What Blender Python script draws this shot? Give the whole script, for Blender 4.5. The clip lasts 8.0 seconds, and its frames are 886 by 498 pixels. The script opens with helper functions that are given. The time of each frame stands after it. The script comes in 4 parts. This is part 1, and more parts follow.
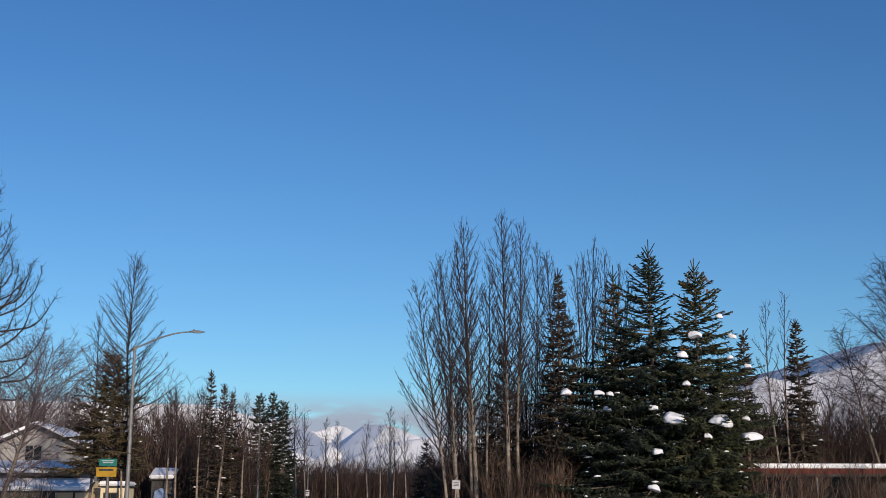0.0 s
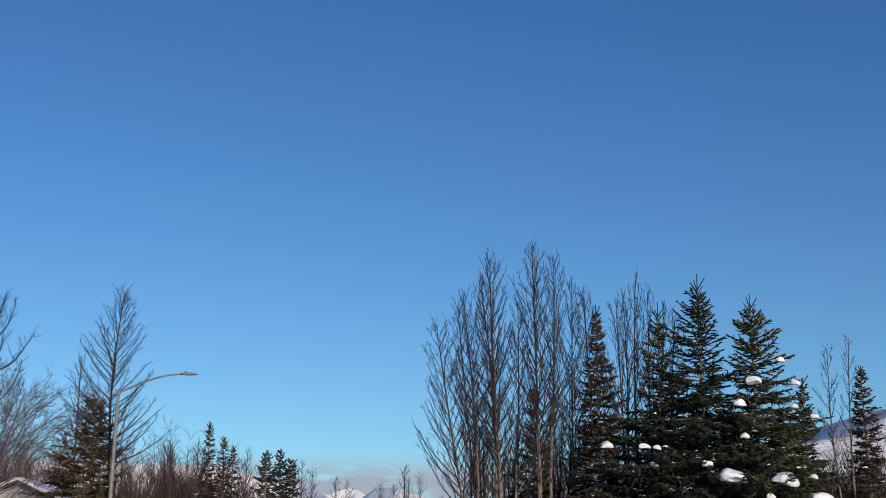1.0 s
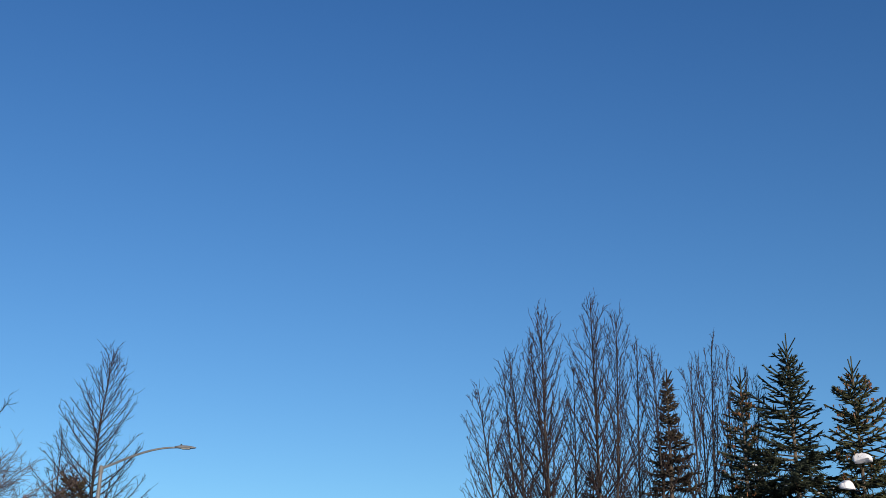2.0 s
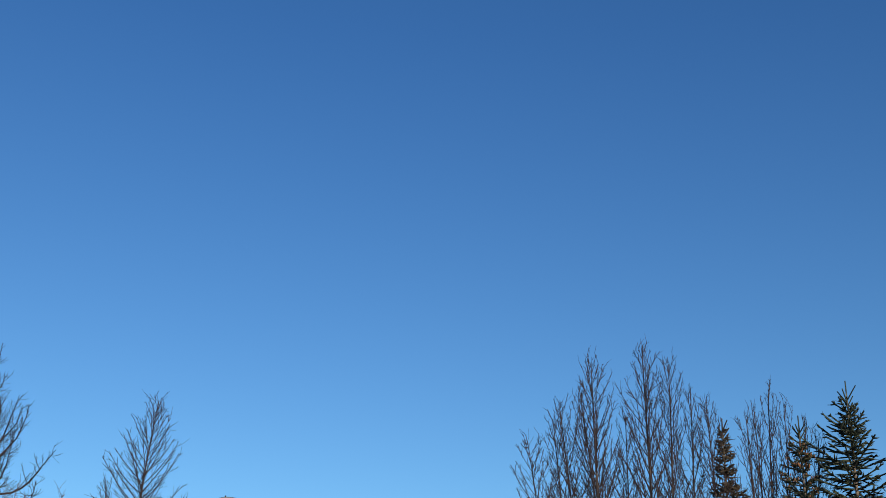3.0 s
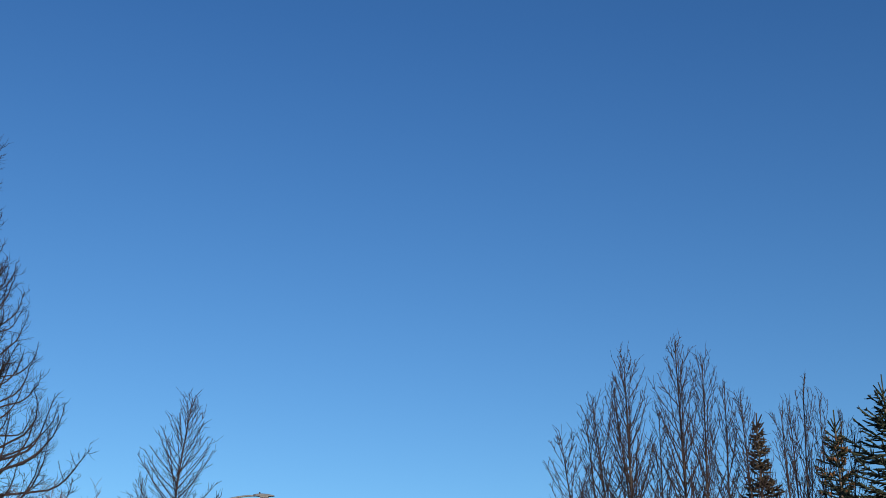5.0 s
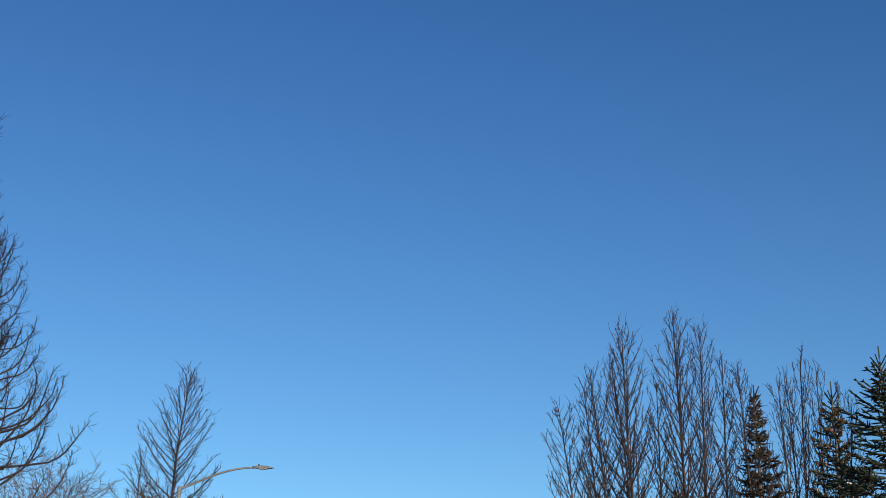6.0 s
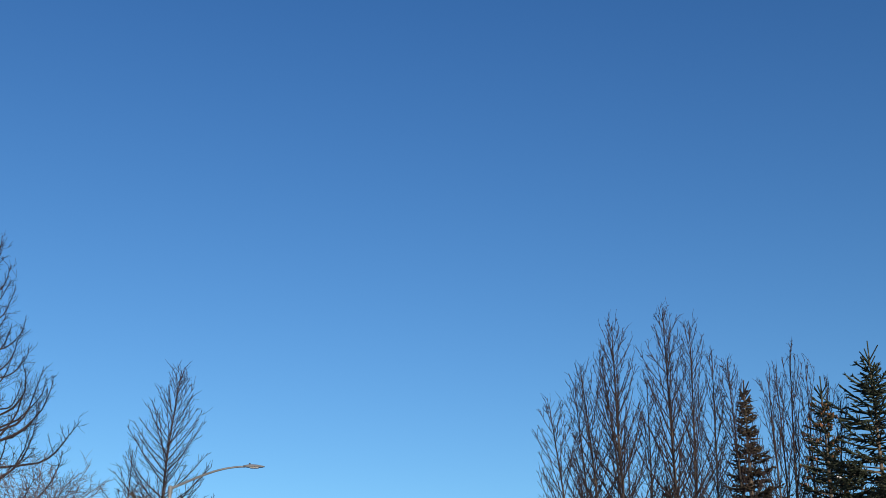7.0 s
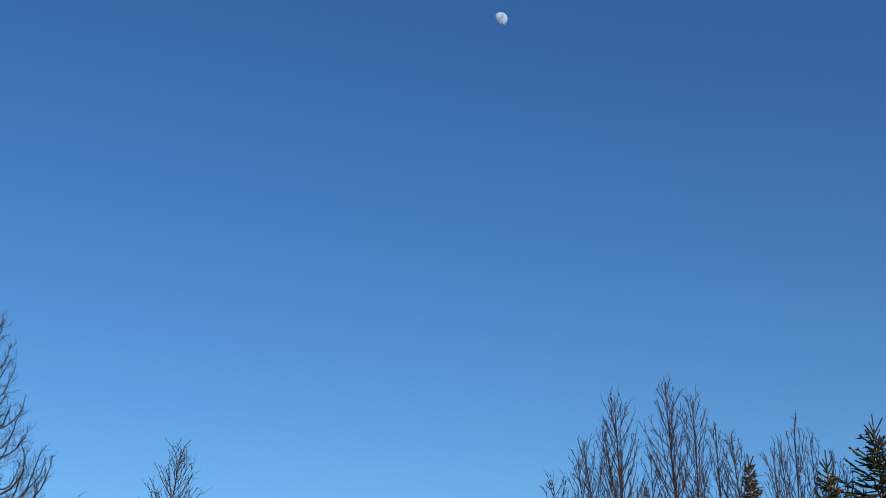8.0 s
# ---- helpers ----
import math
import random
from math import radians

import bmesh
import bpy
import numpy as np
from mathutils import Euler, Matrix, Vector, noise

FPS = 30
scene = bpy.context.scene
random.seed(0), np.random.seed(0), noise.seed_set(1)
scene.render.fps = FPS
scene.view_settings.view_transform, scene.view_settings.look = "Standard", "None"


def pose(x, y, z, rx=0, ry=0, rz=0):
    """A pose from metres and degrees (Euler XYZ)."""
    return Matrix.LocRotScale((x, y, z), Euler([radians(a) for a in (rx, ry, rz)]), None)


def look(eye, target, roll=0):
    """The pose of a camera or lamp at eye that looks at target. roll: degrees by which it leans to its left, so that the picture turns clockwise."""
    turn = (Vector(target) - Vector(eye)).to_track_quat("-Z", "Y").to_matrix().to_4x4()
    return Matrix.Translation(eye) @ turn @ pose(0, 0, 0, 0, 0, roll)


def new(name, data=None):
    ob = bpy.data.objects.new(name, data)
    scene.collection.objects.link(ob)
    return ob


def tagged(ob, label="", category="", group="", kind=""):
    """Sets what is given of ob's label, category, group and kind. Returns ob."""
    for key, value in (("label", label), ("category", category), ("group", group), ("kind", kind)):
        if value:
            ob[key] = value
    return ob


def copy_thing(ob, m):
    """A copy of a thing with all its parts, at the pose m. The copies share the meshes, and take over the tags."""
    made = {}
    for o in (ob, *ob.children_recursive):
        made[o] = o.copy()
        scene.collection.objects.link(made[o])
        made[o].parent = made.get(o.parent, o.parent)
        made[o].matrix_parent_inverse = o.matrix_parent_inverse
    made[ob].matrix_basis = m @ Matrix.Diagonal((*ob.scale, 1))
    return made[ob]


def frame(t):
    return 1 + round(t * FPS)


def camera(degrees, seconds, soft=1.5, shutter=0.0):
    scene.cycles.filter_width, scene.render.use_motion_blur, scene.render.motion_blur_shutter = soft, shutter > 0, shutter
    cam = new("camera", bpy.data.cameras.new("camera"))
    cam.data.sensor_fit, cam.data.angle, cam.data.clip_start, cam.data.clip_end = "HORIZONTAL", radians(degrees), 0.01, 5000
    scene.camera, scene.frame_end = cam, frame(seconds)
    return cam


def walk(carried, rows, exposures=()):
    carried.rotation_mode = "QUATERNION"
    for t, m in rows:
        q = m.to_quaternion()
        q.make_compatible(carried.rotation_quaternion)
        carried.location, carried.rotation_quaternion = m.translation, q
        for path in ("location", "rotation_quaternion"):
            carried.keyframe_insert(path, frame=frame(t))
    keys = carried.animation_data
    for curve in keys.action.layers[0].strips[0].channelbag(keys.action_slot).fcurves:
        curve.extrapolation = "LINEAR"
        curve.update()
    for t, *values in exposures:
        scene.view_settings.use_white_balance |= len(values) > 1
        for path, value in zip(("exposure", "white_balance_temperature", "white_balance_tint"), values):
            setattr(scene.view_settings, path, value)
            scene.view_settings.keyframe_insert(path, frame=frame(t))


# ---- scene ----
cam = camera(40.95, 8.0, soft=0.7, shutter=0.0)
# seconds, eye in metres, turn to the left, tilt up, lean to the right in degrees
PATH = [
    (0.0, 0.002, -0.000, 1.589, -3.651, 12.065, 0.032),
    (0.2, 0.002, 4.579, 1.580, -3.799, 13.228, 0.005),
    (0.3, 0.006, 5.020, 1.593, -3.723, 13.435, -0.031),
    (0.5, 0.006, 7.047, 1.700, -3.632, 14.064, -0.102),
    (0.7, -0.008, 7.570, 1.629, -3.425, 14.633, -0.318),
    (1.0, -0.025, 7.539, 1.764, -2.960, 15.031, -0.404),
    (1.2, -0.034, 7.588, 1.757, -2.703, 15.440, -0.418),
    (1.3, -0.090, 10.956, 1.665, -2.761, 16.641, -0.388),
    (1.5, -0.184, 14.373, 1.856, -2.603, 17.964, -0.609),
    (1.7, -0.132, 15.951, 1.651, -2.162, 19.204, -0.467),
    (2.0, -0.163, 16.718, 1.752, -1.441, 20.236, -1.069),
    (2.2, -0.156, 17.498, 1.648, -0.846, 21.116, -1.131),
    (3.5, -0.116, 17.649, 1.616, 1.856, 23.168, -1.906),
    (4.0, -0.117, 17.654, 1.617, 2.383, 23.320, -1.875),
    (4.5, -0.117, 17.655, 1.617, 2.704, 23.214, -1.942),
    (5.8, -0.116, 17.652, 1.617, 2.646, 21.638, -1.431),
    (6.0, -0.117, 17.651, 1.616, 2.578, 21.410, -1.615),
    (6.5, -0.117, 17.653, 1.617, 2.273, 20.941, -1.347),
    (7.0, -0.116, 17.656, 1.618, 2.047, 21.298, -1.062),
    (7.5, -0.116, 17.640, 1.613, 2.001, 22.749, -0.798),
    (8.0, -0.115, 17.634, 1.611, 2.144, 24.930, -0.675),
]
walk(cam, [(t, pose(x, y, z, 90 + up, 0, turn) @ pose(0, 0, 0, 0, 0, -lean)) for t, x, y, z, turn, up, lean in PATH], exposures=[(0.0, -0.33, 6230, 13), (1.0, -0.34, 6300, 13), (2.2, -0.14, 6450, 11), (3.5, -0.08, 6500, 10), (5.8, -0.10, 6500, 10), (8.0, -0.08, 6500, 10)])

# ---- world and sun ----
SUN_AZ, SUN_EL = 158.0, 12.0          # degrees clockwise from straight ahead, and above the horizon
SKY_STRENGTH, SUN_STRENGTH = 0.1, 4.8
TINT_LOW, TINT_HIGH = (0.97, 1.33, 1.52, 1), (0.575, 1.03, 1.475, 1)   # the deep clear blue of cold dry air

world = bpy.data.worlds.new("winter_sky")
scene.world = world
world.use_nodes = True
wn, wl = world.node_tree.nodes, world.node_tree.links
wn.clear()
w_out, w_bg = wn.new("ShaderNodeOutputWorld"), wn.new("ShaderNodeBackground")
sky = wn.new("ShaderNodeTexSky")
sky.sky_type, sky.sun_disc = "NISHITA", False
sky.sun_elevation, sky.sun_rotation = radians(SUN_EL), radians(SUN_AZ)
sky.altitude, sky.air_density, sky.dust_density, sky.ozone_density = 100.0, 1.0, 0.0, 3.0
# low cloud that lies along the far valley
w_co = wn.new("ShaderNodeTexCoord")
w_sep = wn.new("ShaderNodeSeparateXYZ")
w_map = wn.new("ShaderNodeMapping")
w_map.inputs["Scale"].default_value = (14, 14, 60)
w_noise = wn.new("ShaderNodeTexNoise")
w_noise.inputs["Scale"].default_value, w_noise.inputs["Detail"].default_value = 1.0, 6.0
w_band = wn.new("ShaderNodeMapRange")
w_band.interpolation_type = "SMOOTHSTEP"
for key, value in (("From Min", 0.094), ("From Max", 0.066), ("To Min", 0.0), ("To Max", 1.0)):
    w_band.inputs[key].default_value = value
w_cut = wn.new("ShaderNodeMapRange")
w_cut.interpolation_type = "SMOOTHSTEP"
for key, value in (("From Min", 0.30), ("From Max", 0.50), ("To Min", 0.0), ("To Max", 0.95)):
    w_cut.inputs[key].default_value = value
w_mul = wn.new("ShaderNodeMath")
w_mul.operation = "MULTIPLY"
w_mix = wn.new("ShaderNodeMix")
w_mix.data_type = "RGBA"
w_mix.inputs["B"].default_value = (4.6, 5.1, 6.0, 1)
wl.new(w_co.outputs["Generated"], w_map.inputs["Vector"])
wl.new(w_map.outputs["Vector"], w_noise.inputs["Vector"])
wl.new(w_co.outputs["Generated"], w_sep.inputs["Vector"])
wl.new(w_sep.outputs["Z"], w_band.inputs["Value"])
wl.new(w_noise.outputs["Fac"], w_cut.inputs["Value"])
wl.new(w_band.outputs["Result"], w_mul.inputs[0])
wl.new(w_cut.outputs["Result"], w_mul.inputs[1])
wl.new(w_mul.outputs["Value"], w_mix.inputs["Factor"])
w_tint = wn.new("ShaderNodeMix")
w_tint.data_type = "RGBA"
w_tint.inputs["A"].default_value, w_tint.inputs["B"].default_value = TINT_LOW, TINT_HIGH
w_high = wn.new("ShaderNodeMapRange")
w_high.inputs["From Min"].default_value, w_high.inputs["From Max"].default_value = 0.05, 0.55
w_clear = wn.new("ShaderNodeMix")
w_clear.data_type, w_clear.blend_type = "RGBA", "MULTIPLY"
w_clear.inputs["Factor"].default_value = 1.0
wl.new(w_sep.outputs["Z"], w_high.inputs["Value"])
wl.new(w_high.outputs["Result"], w_tint.inputs["Factor"])
wl.new(sky.outputs["Color"], w_clear.inputs["A"])
wl.new(w_tint.outputs["Result"], w_clear.inputs["B"])
wl.new(w_clear.outputs["Result"], w_mix.inputs["A"])
wl.new(w_mix.outputs["Result"], w_bg.inputs["Color"])
w_bg.inputs["Strength"].default_value = SKY_STRENGTH
wl.new(w_bg.outputs["Background"], w_out.inputs["Surface"])

sun_data = bpy.data.lights.new("sun", "SUN")
sun_data.energy, sun_data.angle, sun_data.color = SUN_STRENGTH, radians(0.53), (1.0, 0.83, 0.63)
sun = new("sun", sun_data)
az, el = radians(SUN_AZ), radians(SUN_EL)
sun_way = Vector((math.sin(az) * math.cos(el), math.cos(az) * math.cos(el), math.sin(el)))
sun.matrix_world = look(sun_way * 100, (0, 0, 0))


# ---- materials ----
def surface(name, low, high, rough=0.85, scale=6.0, bump=0.2, island=0.0, metal=0.0, fine=8.0, stretch=(1, 1, 1), edges=(0.35, 0.65), relief=0.02):
    """Two colours mixed by coarse and fine noise, with relief; island: how far loose pieces differ."""
    m = bpy.data.materials.new(name)
    m.use_nodes = True
    n, l = m.node_tree.nodes, m.node_tree.links
    b = n["Principled BSDF"]
    b.inputs["Roughness"].default_value, b.inputs["Metallic"].default_value = rough, metal
    b.inputs["Specular IOR Level"].default_value = 0.3
    co, mp = n.new("ShaderNodeTexCoord"), n.new("ShaderNodeMapping")
    mp.inputs["Scale"].default_value = stretch
    l.new(co.outputs["Object"], mp.inputs["Vector"])
    big, small = n.new("ShaderNodeTexNoise"), n.new("ShaderNodeTexNoise")
    for tex, s in ((big, scale), (small, scale * fine)):
        tex.inputs["Scale"].default_value, tex.inputs["Detail"].default_value = s, 5.0
        l.new(mp.outputs["Vector"], tex.inputs["Vector"])
    add = n.new("ShaderNodeMath")
    add.operation = "MULTIPLY_ADD"
    add.inputs[1].default_value = 0.6
    half = n.new("ShaderNodeMath")
    half.operation = "MULTIPLY"
    half.inputs[1].default_value = 0.4
    l.new(small.outputs["Fac"], half.inputs[0])
    l.new(big.outputs["Fac"], add.inputs[0])
    l.new(half.outputs["Value"], add.inputs[2])
    last = add.outputs["Value"]
    if island:
        geo = n.new("ShaderNodeNewGeometry")
        more = n.new("ShaderNodeMath")
        more.operation = "MULTIPLY_ADD"
        more.inputs[1].default_value = island
        shift = n.new("ShaderNodeMath")
        shift.operation = "SUBTRACT"
        shift.inputs[1].default_value = island / 2
        l.new(geo.outputs["Random Per Island"], more.inputs[0])
        l.new(last, more.inputs[2])
        l.new(more.outputs["Value"], shift.inputs[0])
        last = shift.outputs["Value"]
    ramp = n.new("ShaderNodeMapRange")
    ramp.inputs["From Min"].default_value, ramp.inputs["From Max"].default_value = edges
    l.new(last, ramp.inputs["Value"])
    mix = n.new("ShaderNodeMix")
    mix.data_type = "RGBA"
    mix.inputs["A"].default_value, mix.inputs["B"].default_value = (*low, 1), (*high, 1)
    l.new(ramp.outputs["Result"], mix.inputs["Factor"])
    l.new(mix.outputs["Result"], b.inputs["Base Color"])
    if bump:
        bp = n.new("ShaderNodeBump")
        bp.inputs["Strength"].default_value, bp.inputs["Distance"].default_value = bump, relief
        l.new(small.outputs["Fac"], bp.inputs["Height"])
        l.new(bp.outputs["Normal"], b.inputs["Normal"])
    return m


BARK_PALE = surface("pale_bark", (0.07, 0.055, 0.045), (0.34, 0.28, 0.215), scale=1.6, fine=9, stretch=(1, 1, 2.2), bump=0.4)
BARK_GREY = surface("grey_bark", (0.07, 0.055, 0.045), (0.22, 0.18, 0.14), scale=2.0, bump=0.5)
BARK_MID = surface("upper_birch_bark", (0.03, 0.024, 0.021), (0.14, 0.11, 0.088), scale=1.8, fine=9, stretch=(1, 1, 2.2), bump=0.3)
TWIG = surface("twig_bark", (0.010, 0.007, 0.007), (0.046, 0.031, 0.030), scale=3.0, island=0.5, bump=0.0)
TWIG_DARK = surface("dark_twig_bark", (0.020, 0.0125, 0.010), (0.075, 0.046, 0.035), scale=0.6, island=0.6, bump=0.0)
TWIG_RED = surface("brush_twig_bark", (0.036, 0.024, 0.018), (0.14, 0.087, 0.060), scale=0.6, island=0.6, bump=0.0)
TWIG_WILLOW = surface("willow_twig_bark", (0.045, 0.035, 0.039), (0.165, 0.125, 0.128), scale=2.0, island=0.5, bump=0.0)
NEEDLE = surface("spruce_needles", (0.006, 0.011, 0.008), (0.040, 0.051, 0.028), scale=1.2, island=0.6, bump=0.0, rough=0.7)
# lighter copy of the spruce needles, with sunlight put into the colour
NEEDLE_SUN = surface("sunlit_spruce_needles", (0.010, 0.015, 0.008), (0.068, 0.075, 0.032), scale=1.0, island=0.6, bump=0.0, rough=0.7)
NEEDLE_DULL = surface("dull_spruce_needles", (0.014, 0.012, 0.009), (0.068, 0.051, 0.031), scale=0.9, island=0.6, bump=0.0, rough=0.8)
NEEDLE_OLIVE = surface("olive_spruce_needles", (0.028, 0.024, 0.013), (0.125, 0.094, 0.048), scale=0.9, island=0.6, bump=0.0, rough=0.8)
CONE = surface("spruce_cones", (0.13, 0.055, 0.025), (0.27, 0.13, 0.06), scale=3.0, island=0.6, bump=0.0)
SNOW = surface("snow", (0.72, 0.74, 0.78), (0.86, 0.86, 0.86), scale=1.5, bump=0.5, rough=0.6, fine=12)
GALV = surface("galvanised_steel", (0.13, 0.134, 0.138), (0.24, 0.242, 0.242), scale=2.5, rough=0.5, metal=0.15, bump=0.05)
LAMP_GREY = surface("lamp_housing", (0.13, 0.135, 0.14), (0.22, 0.225, 0.23), scale=4, rough=0.5, bump=0.05)
LENS = surface("lamp_lens", (0.30, 0.29, 0.26), (0.40, 0.39, 0.36), scale=8, rough=0.25, bump=0.0)
SIDING = surface("grey_siding", (0.26, 0.25, 0.235), (0.38, 0.365, 0.34), scale=0.8, bump=0.15)
WALL_DIM = surface("dark_grey_wall", (0.035, 0.033, 0.032), (0.075, 0.07, 0.065), scale=0.8, bump=0.2)
CREAM = surface("cream_siding", (0.60, 0.50, 0.32), (0.74, 0.63, 0.42), scale=0.8, bump=0.15)
DARK_TRIM = surface("dark_trim", (0.035, 0.03, 0.028), (0.07, 0.06, 0.055), scale=3, bump=0.1)
WHITE_TRIM = surface("white_trim", (0.55, 0.54, 0.52), (0.72, 0.71, 0.69), scale=3, bump=0.1)
RED_TRIM = surface("red_fascia", (0.075, 0.018, 0.012), (0.15, 0.036, 0.024), scale=2, bump=0.1)
GLASS = surface("window_glass", (0.004, 0.005, 0.006), (0.014, 0.016, 0.018), scale=1.0, rough=0.06, bump=0.0)
SIGN_GREEN = surface("green_sign", (0.005, 0.105, 0.085), (0.02, 0.17, 0.13), scale=5, rough=0.4, bump=0.0)
SIGN_YELLOW = surface("yellow_sign", (0.30, 0.165, 0.006), (0.44, 0.25, 0.015), scale=5, rough=0.4, bump=0.0)
SIGN_WHITE = surface("white_sign", (0.34, 0.34, 0.34), (0.48, 0.48, 0.48), scale=5, rough=0.4, bump=0.0)
BAR_DARK = surface("sign_bars_dark", (0.02, 0.02, 0.02), (0.05, 0.05, 0.05), scale=5, bump=0.0)
BLUE = surface("blue_tarp", (0.10, 0.16, 0.30), (0.22, 0.31, 0.46), scale=3, bump=0.3)
ASPHALT = surface("snowy_asphalt", (0.05, 0.05, 0.052), (0.42, 0.43, 0.45), scale=0.35, bump=0.3, edges=(0.42, 0.7))
CONCRETE = surface("kerb_concrete", (0.30, 0.30, 0.29), (0.42, 0.41, 0.39), scale=2)
# mottled rock, with the blue sky haze before it mixed into both colours
MOON = surface("moon_rock_in_haze", (0.17, 0.25, 0.40), (0.36, 0.47, 0.66), scale=1.6, fine=2.5, edges=(0.38, 0.60), bump=0.0, rough=1.0)
PEAK_WOODED = surface("snowy_wooded_slope", (0.21, 0.19, 0.18), (0.84, 0.84, 0.85), scale=0.012, fine=7, bump=0.7, rough=0.9, edges=(0.34, 0.54), relief=10.0, stretch=(1, 1, 2.5))
PEAK = surface("snowy_mountain", (0.42, 0.41, 0.41), (0.90, 0.90, 0.89), scale=0.012, fine=7, bump=0.35, rough=0.9, edges=(0.30, 0.42), relief=7.0)


# ---- mesh helpers ----
def mesh_of(name, verts, faces, material, smooth=True):
    """A mesh from arrays: verts (n, 3), faces (m, 3 or 4)."""
    me = bpy.data.meshes.new(name)
    verts, faces = np.asarray(verts, dtype=np.float32), np.asarray(faces, dtype=np.int32)
    k = faces.shape[1]
    me.vertices.add(len(verts))
    me.vertices.foreach_set("co", verts.ravel())
    me.loops.add(faces.size)
    me.loops.foreach_set("vertex_index", faces.ravel())
    me.polygons.add(len(faces))
    me.polygons.foreach_set("loop_start", np.arange(0, faces.size, k, dtype=np.int32))
    me.polygons.foreach_set("use_smooth", np.full(len(faces), smooth))
    me.update(calc_edges=True)
    me.materials.append(material)
    return me


def tube_arrays(segs, sides):
    """Tapered pieces of branch: rows of x0 y0 z0 x1 y1 z1 r0 r1 become sleeves of that many sides."""
    s = np.asarray(segs, dtype=np.float64).reshape(-1, 8)
    a, b = s[:, :3], s[:, 3:6]
    d = b - a
    d /= np.maximum(np.linalg.norm(d, axis=1, keepdims=True), 1e-9)
    ref = np.where(np.abs(d[:, 2:3]) > 0.9, [[1.0, 0, 0]], [[0, 0, 1.0]])
    u = np.cross(d, ref)
    u /= np.maximum(np.linalg.norm(u, axis=1, keepdims=True), 1e-9)
    v = np.cross(d, u)
    ang = np.arange(sides) * 2 * np.pi / sides
    ring = u[:, None] * np.cos(ang)[None, :, None] + v[:, None] * np.sin(ang)[None, :, None]
    low, high = a[:, None] + ring * s[:, 6][:, None, None], b[:, None] + ring * s[:, 7][:, None, None]
    verts = np.concatenate([low, high], axis=1).reshape(-1, 3)
    i = np.arange(sides)
    j = (i + 1) % sides
    quad = np.stack([i, j, j + sides, i + sides], axis=1)
    faces = (quad[None] + (np.arange(len(s)) * 2 * sides)[:, None, None]).reshape(-1, 4)
    return verts, faces


def tubes(name, segs, sides, material):
    """Sleeves, and pointed tips where a piece thins out quickly."""
    s = np.asarray(segs, dtype=np.float64).reshape(-1, 8)
    tip = s[:, 7] < 0.7 * s[:, 6]
    if sides > 4 or not tip.any():
        return mesh_of(name, *tube_arrays(s, sides), material)
    verts, faces = tube_arrays(s[~tip], sides)
    faces = np.concatenate([faces[:, [0, 1, 2]], faces[:, [0, 2, 3]]])
    tv, tf = tube_arrays(s[tip], sides)
    tv = tv.reshape(-1, 2 * sides, 3)
    tv = np.concatenate([tv[:, :sides], s[tip][:, None, 3:6]], axis=1).reshape(-1, 3)
    i = np.arange(sides)
    one = np.stack([i, (i + 1) % sides, np.full(sides, sides)], axis=1)
    tf = (one[None] + (np.arange(int(tip.sum())) * (sides + 1))[:, None, None]).reshape(-1, 3) + len(verts)
    return mesh_of(name, np.concatenate([verts, tv]), np.concatenate([faces, tf]), material)


def blades(segs, per, length, width, seed):
    """Short needle blades standing off along the pieces, as triangles."""
    g = np.random.default_rng(seed)
    s = np.repeat(np.asarray(segs, dtype=np.float64).reshape(-1, 8), per, axis=0)
    n = len(s)
    d = s[:, 3:6] - s[:, :3]
    at = s[:, :3] + d * g.random((n, 1))
    d /= np.maximum(np.linalg.norm(d, axis=1, keepdims=True), 1e-9)
    off = g.normal(size=(n, 3))
    off /= np.linalg.norm(off, axis=1, keepdims=True)
    way = d * 0.7 + off * 0.8
    side = np.cross(way, g.normal(size=(n, 3)))
    side /= np.maximum(np.linalg.norm(side, axis=1, keepdims=True), 1e-9)
    long = length * (0.6 + 0.8 * g.random((n, 1)))
    verts = np.stack([at - side * width, at + side * width, at + way * long], axis=1).reshape(-1, 3)
    return verts, np.arange(3 * n).reshape(-1, 3)


def baked(segs, spots):
    """The pieces of one plant repeated at rows of x, y, z, turn, scale, stretch in height."""
    s = np.asarray(segs, dtype=np.float64).reshape(-1, 8)
    out = []
    for x, y, z, turn, size, tall in spots:
        c, w = math.cos(turn) * size, math.sin(turn) * size
        m = np.array([[c, -w, 0], [w, c, 0], [0, 0, size * tall]])
        out.append(np.hstack([s[:, :3] @ m.T + (x, y, z), s[:, 3:6] @ m.T + (x, y, z), s[:, 6:] * size]))
    return np.concatenate(out)


def part(name, data, parent, label="", at=None):
    """A mesh as one object under a thing or part. data: a mesh, or a bmesh with its material."""
    ob = new(name, data)
    ob.parent = parent
    if at is not None:
        ob.matrix_basis = at
    if label:
        tagged(ob, label)
    return ob


def root(name, at, label, category, group="", kind=""):
    ob = new(name)
    ob.empty_display_size = 0.2
    ob.matrix_world = at
    return tagged(ob, label, category, group, kind)


def box(name, size, material, bevel=0.01, at=(0, 0, 0)):
    bm = bmesh.new()
    bmesh.ops.create_cube(bm, size=1.0, matrix=Matrix.Translation(at) @ Matrix.Diagonal((*size, 1)))
    if bevel:
        bmesh.ops.bevel(bm, geom=bm.edges[:], offset=min(bevel, 0.3 * min(size)), segments=2, affect="EDGES")
    me = bpy.data.meshes.new(name)
    bm.to_mesh(me)
    bm.free()
    me.materials.append(material)
    return me


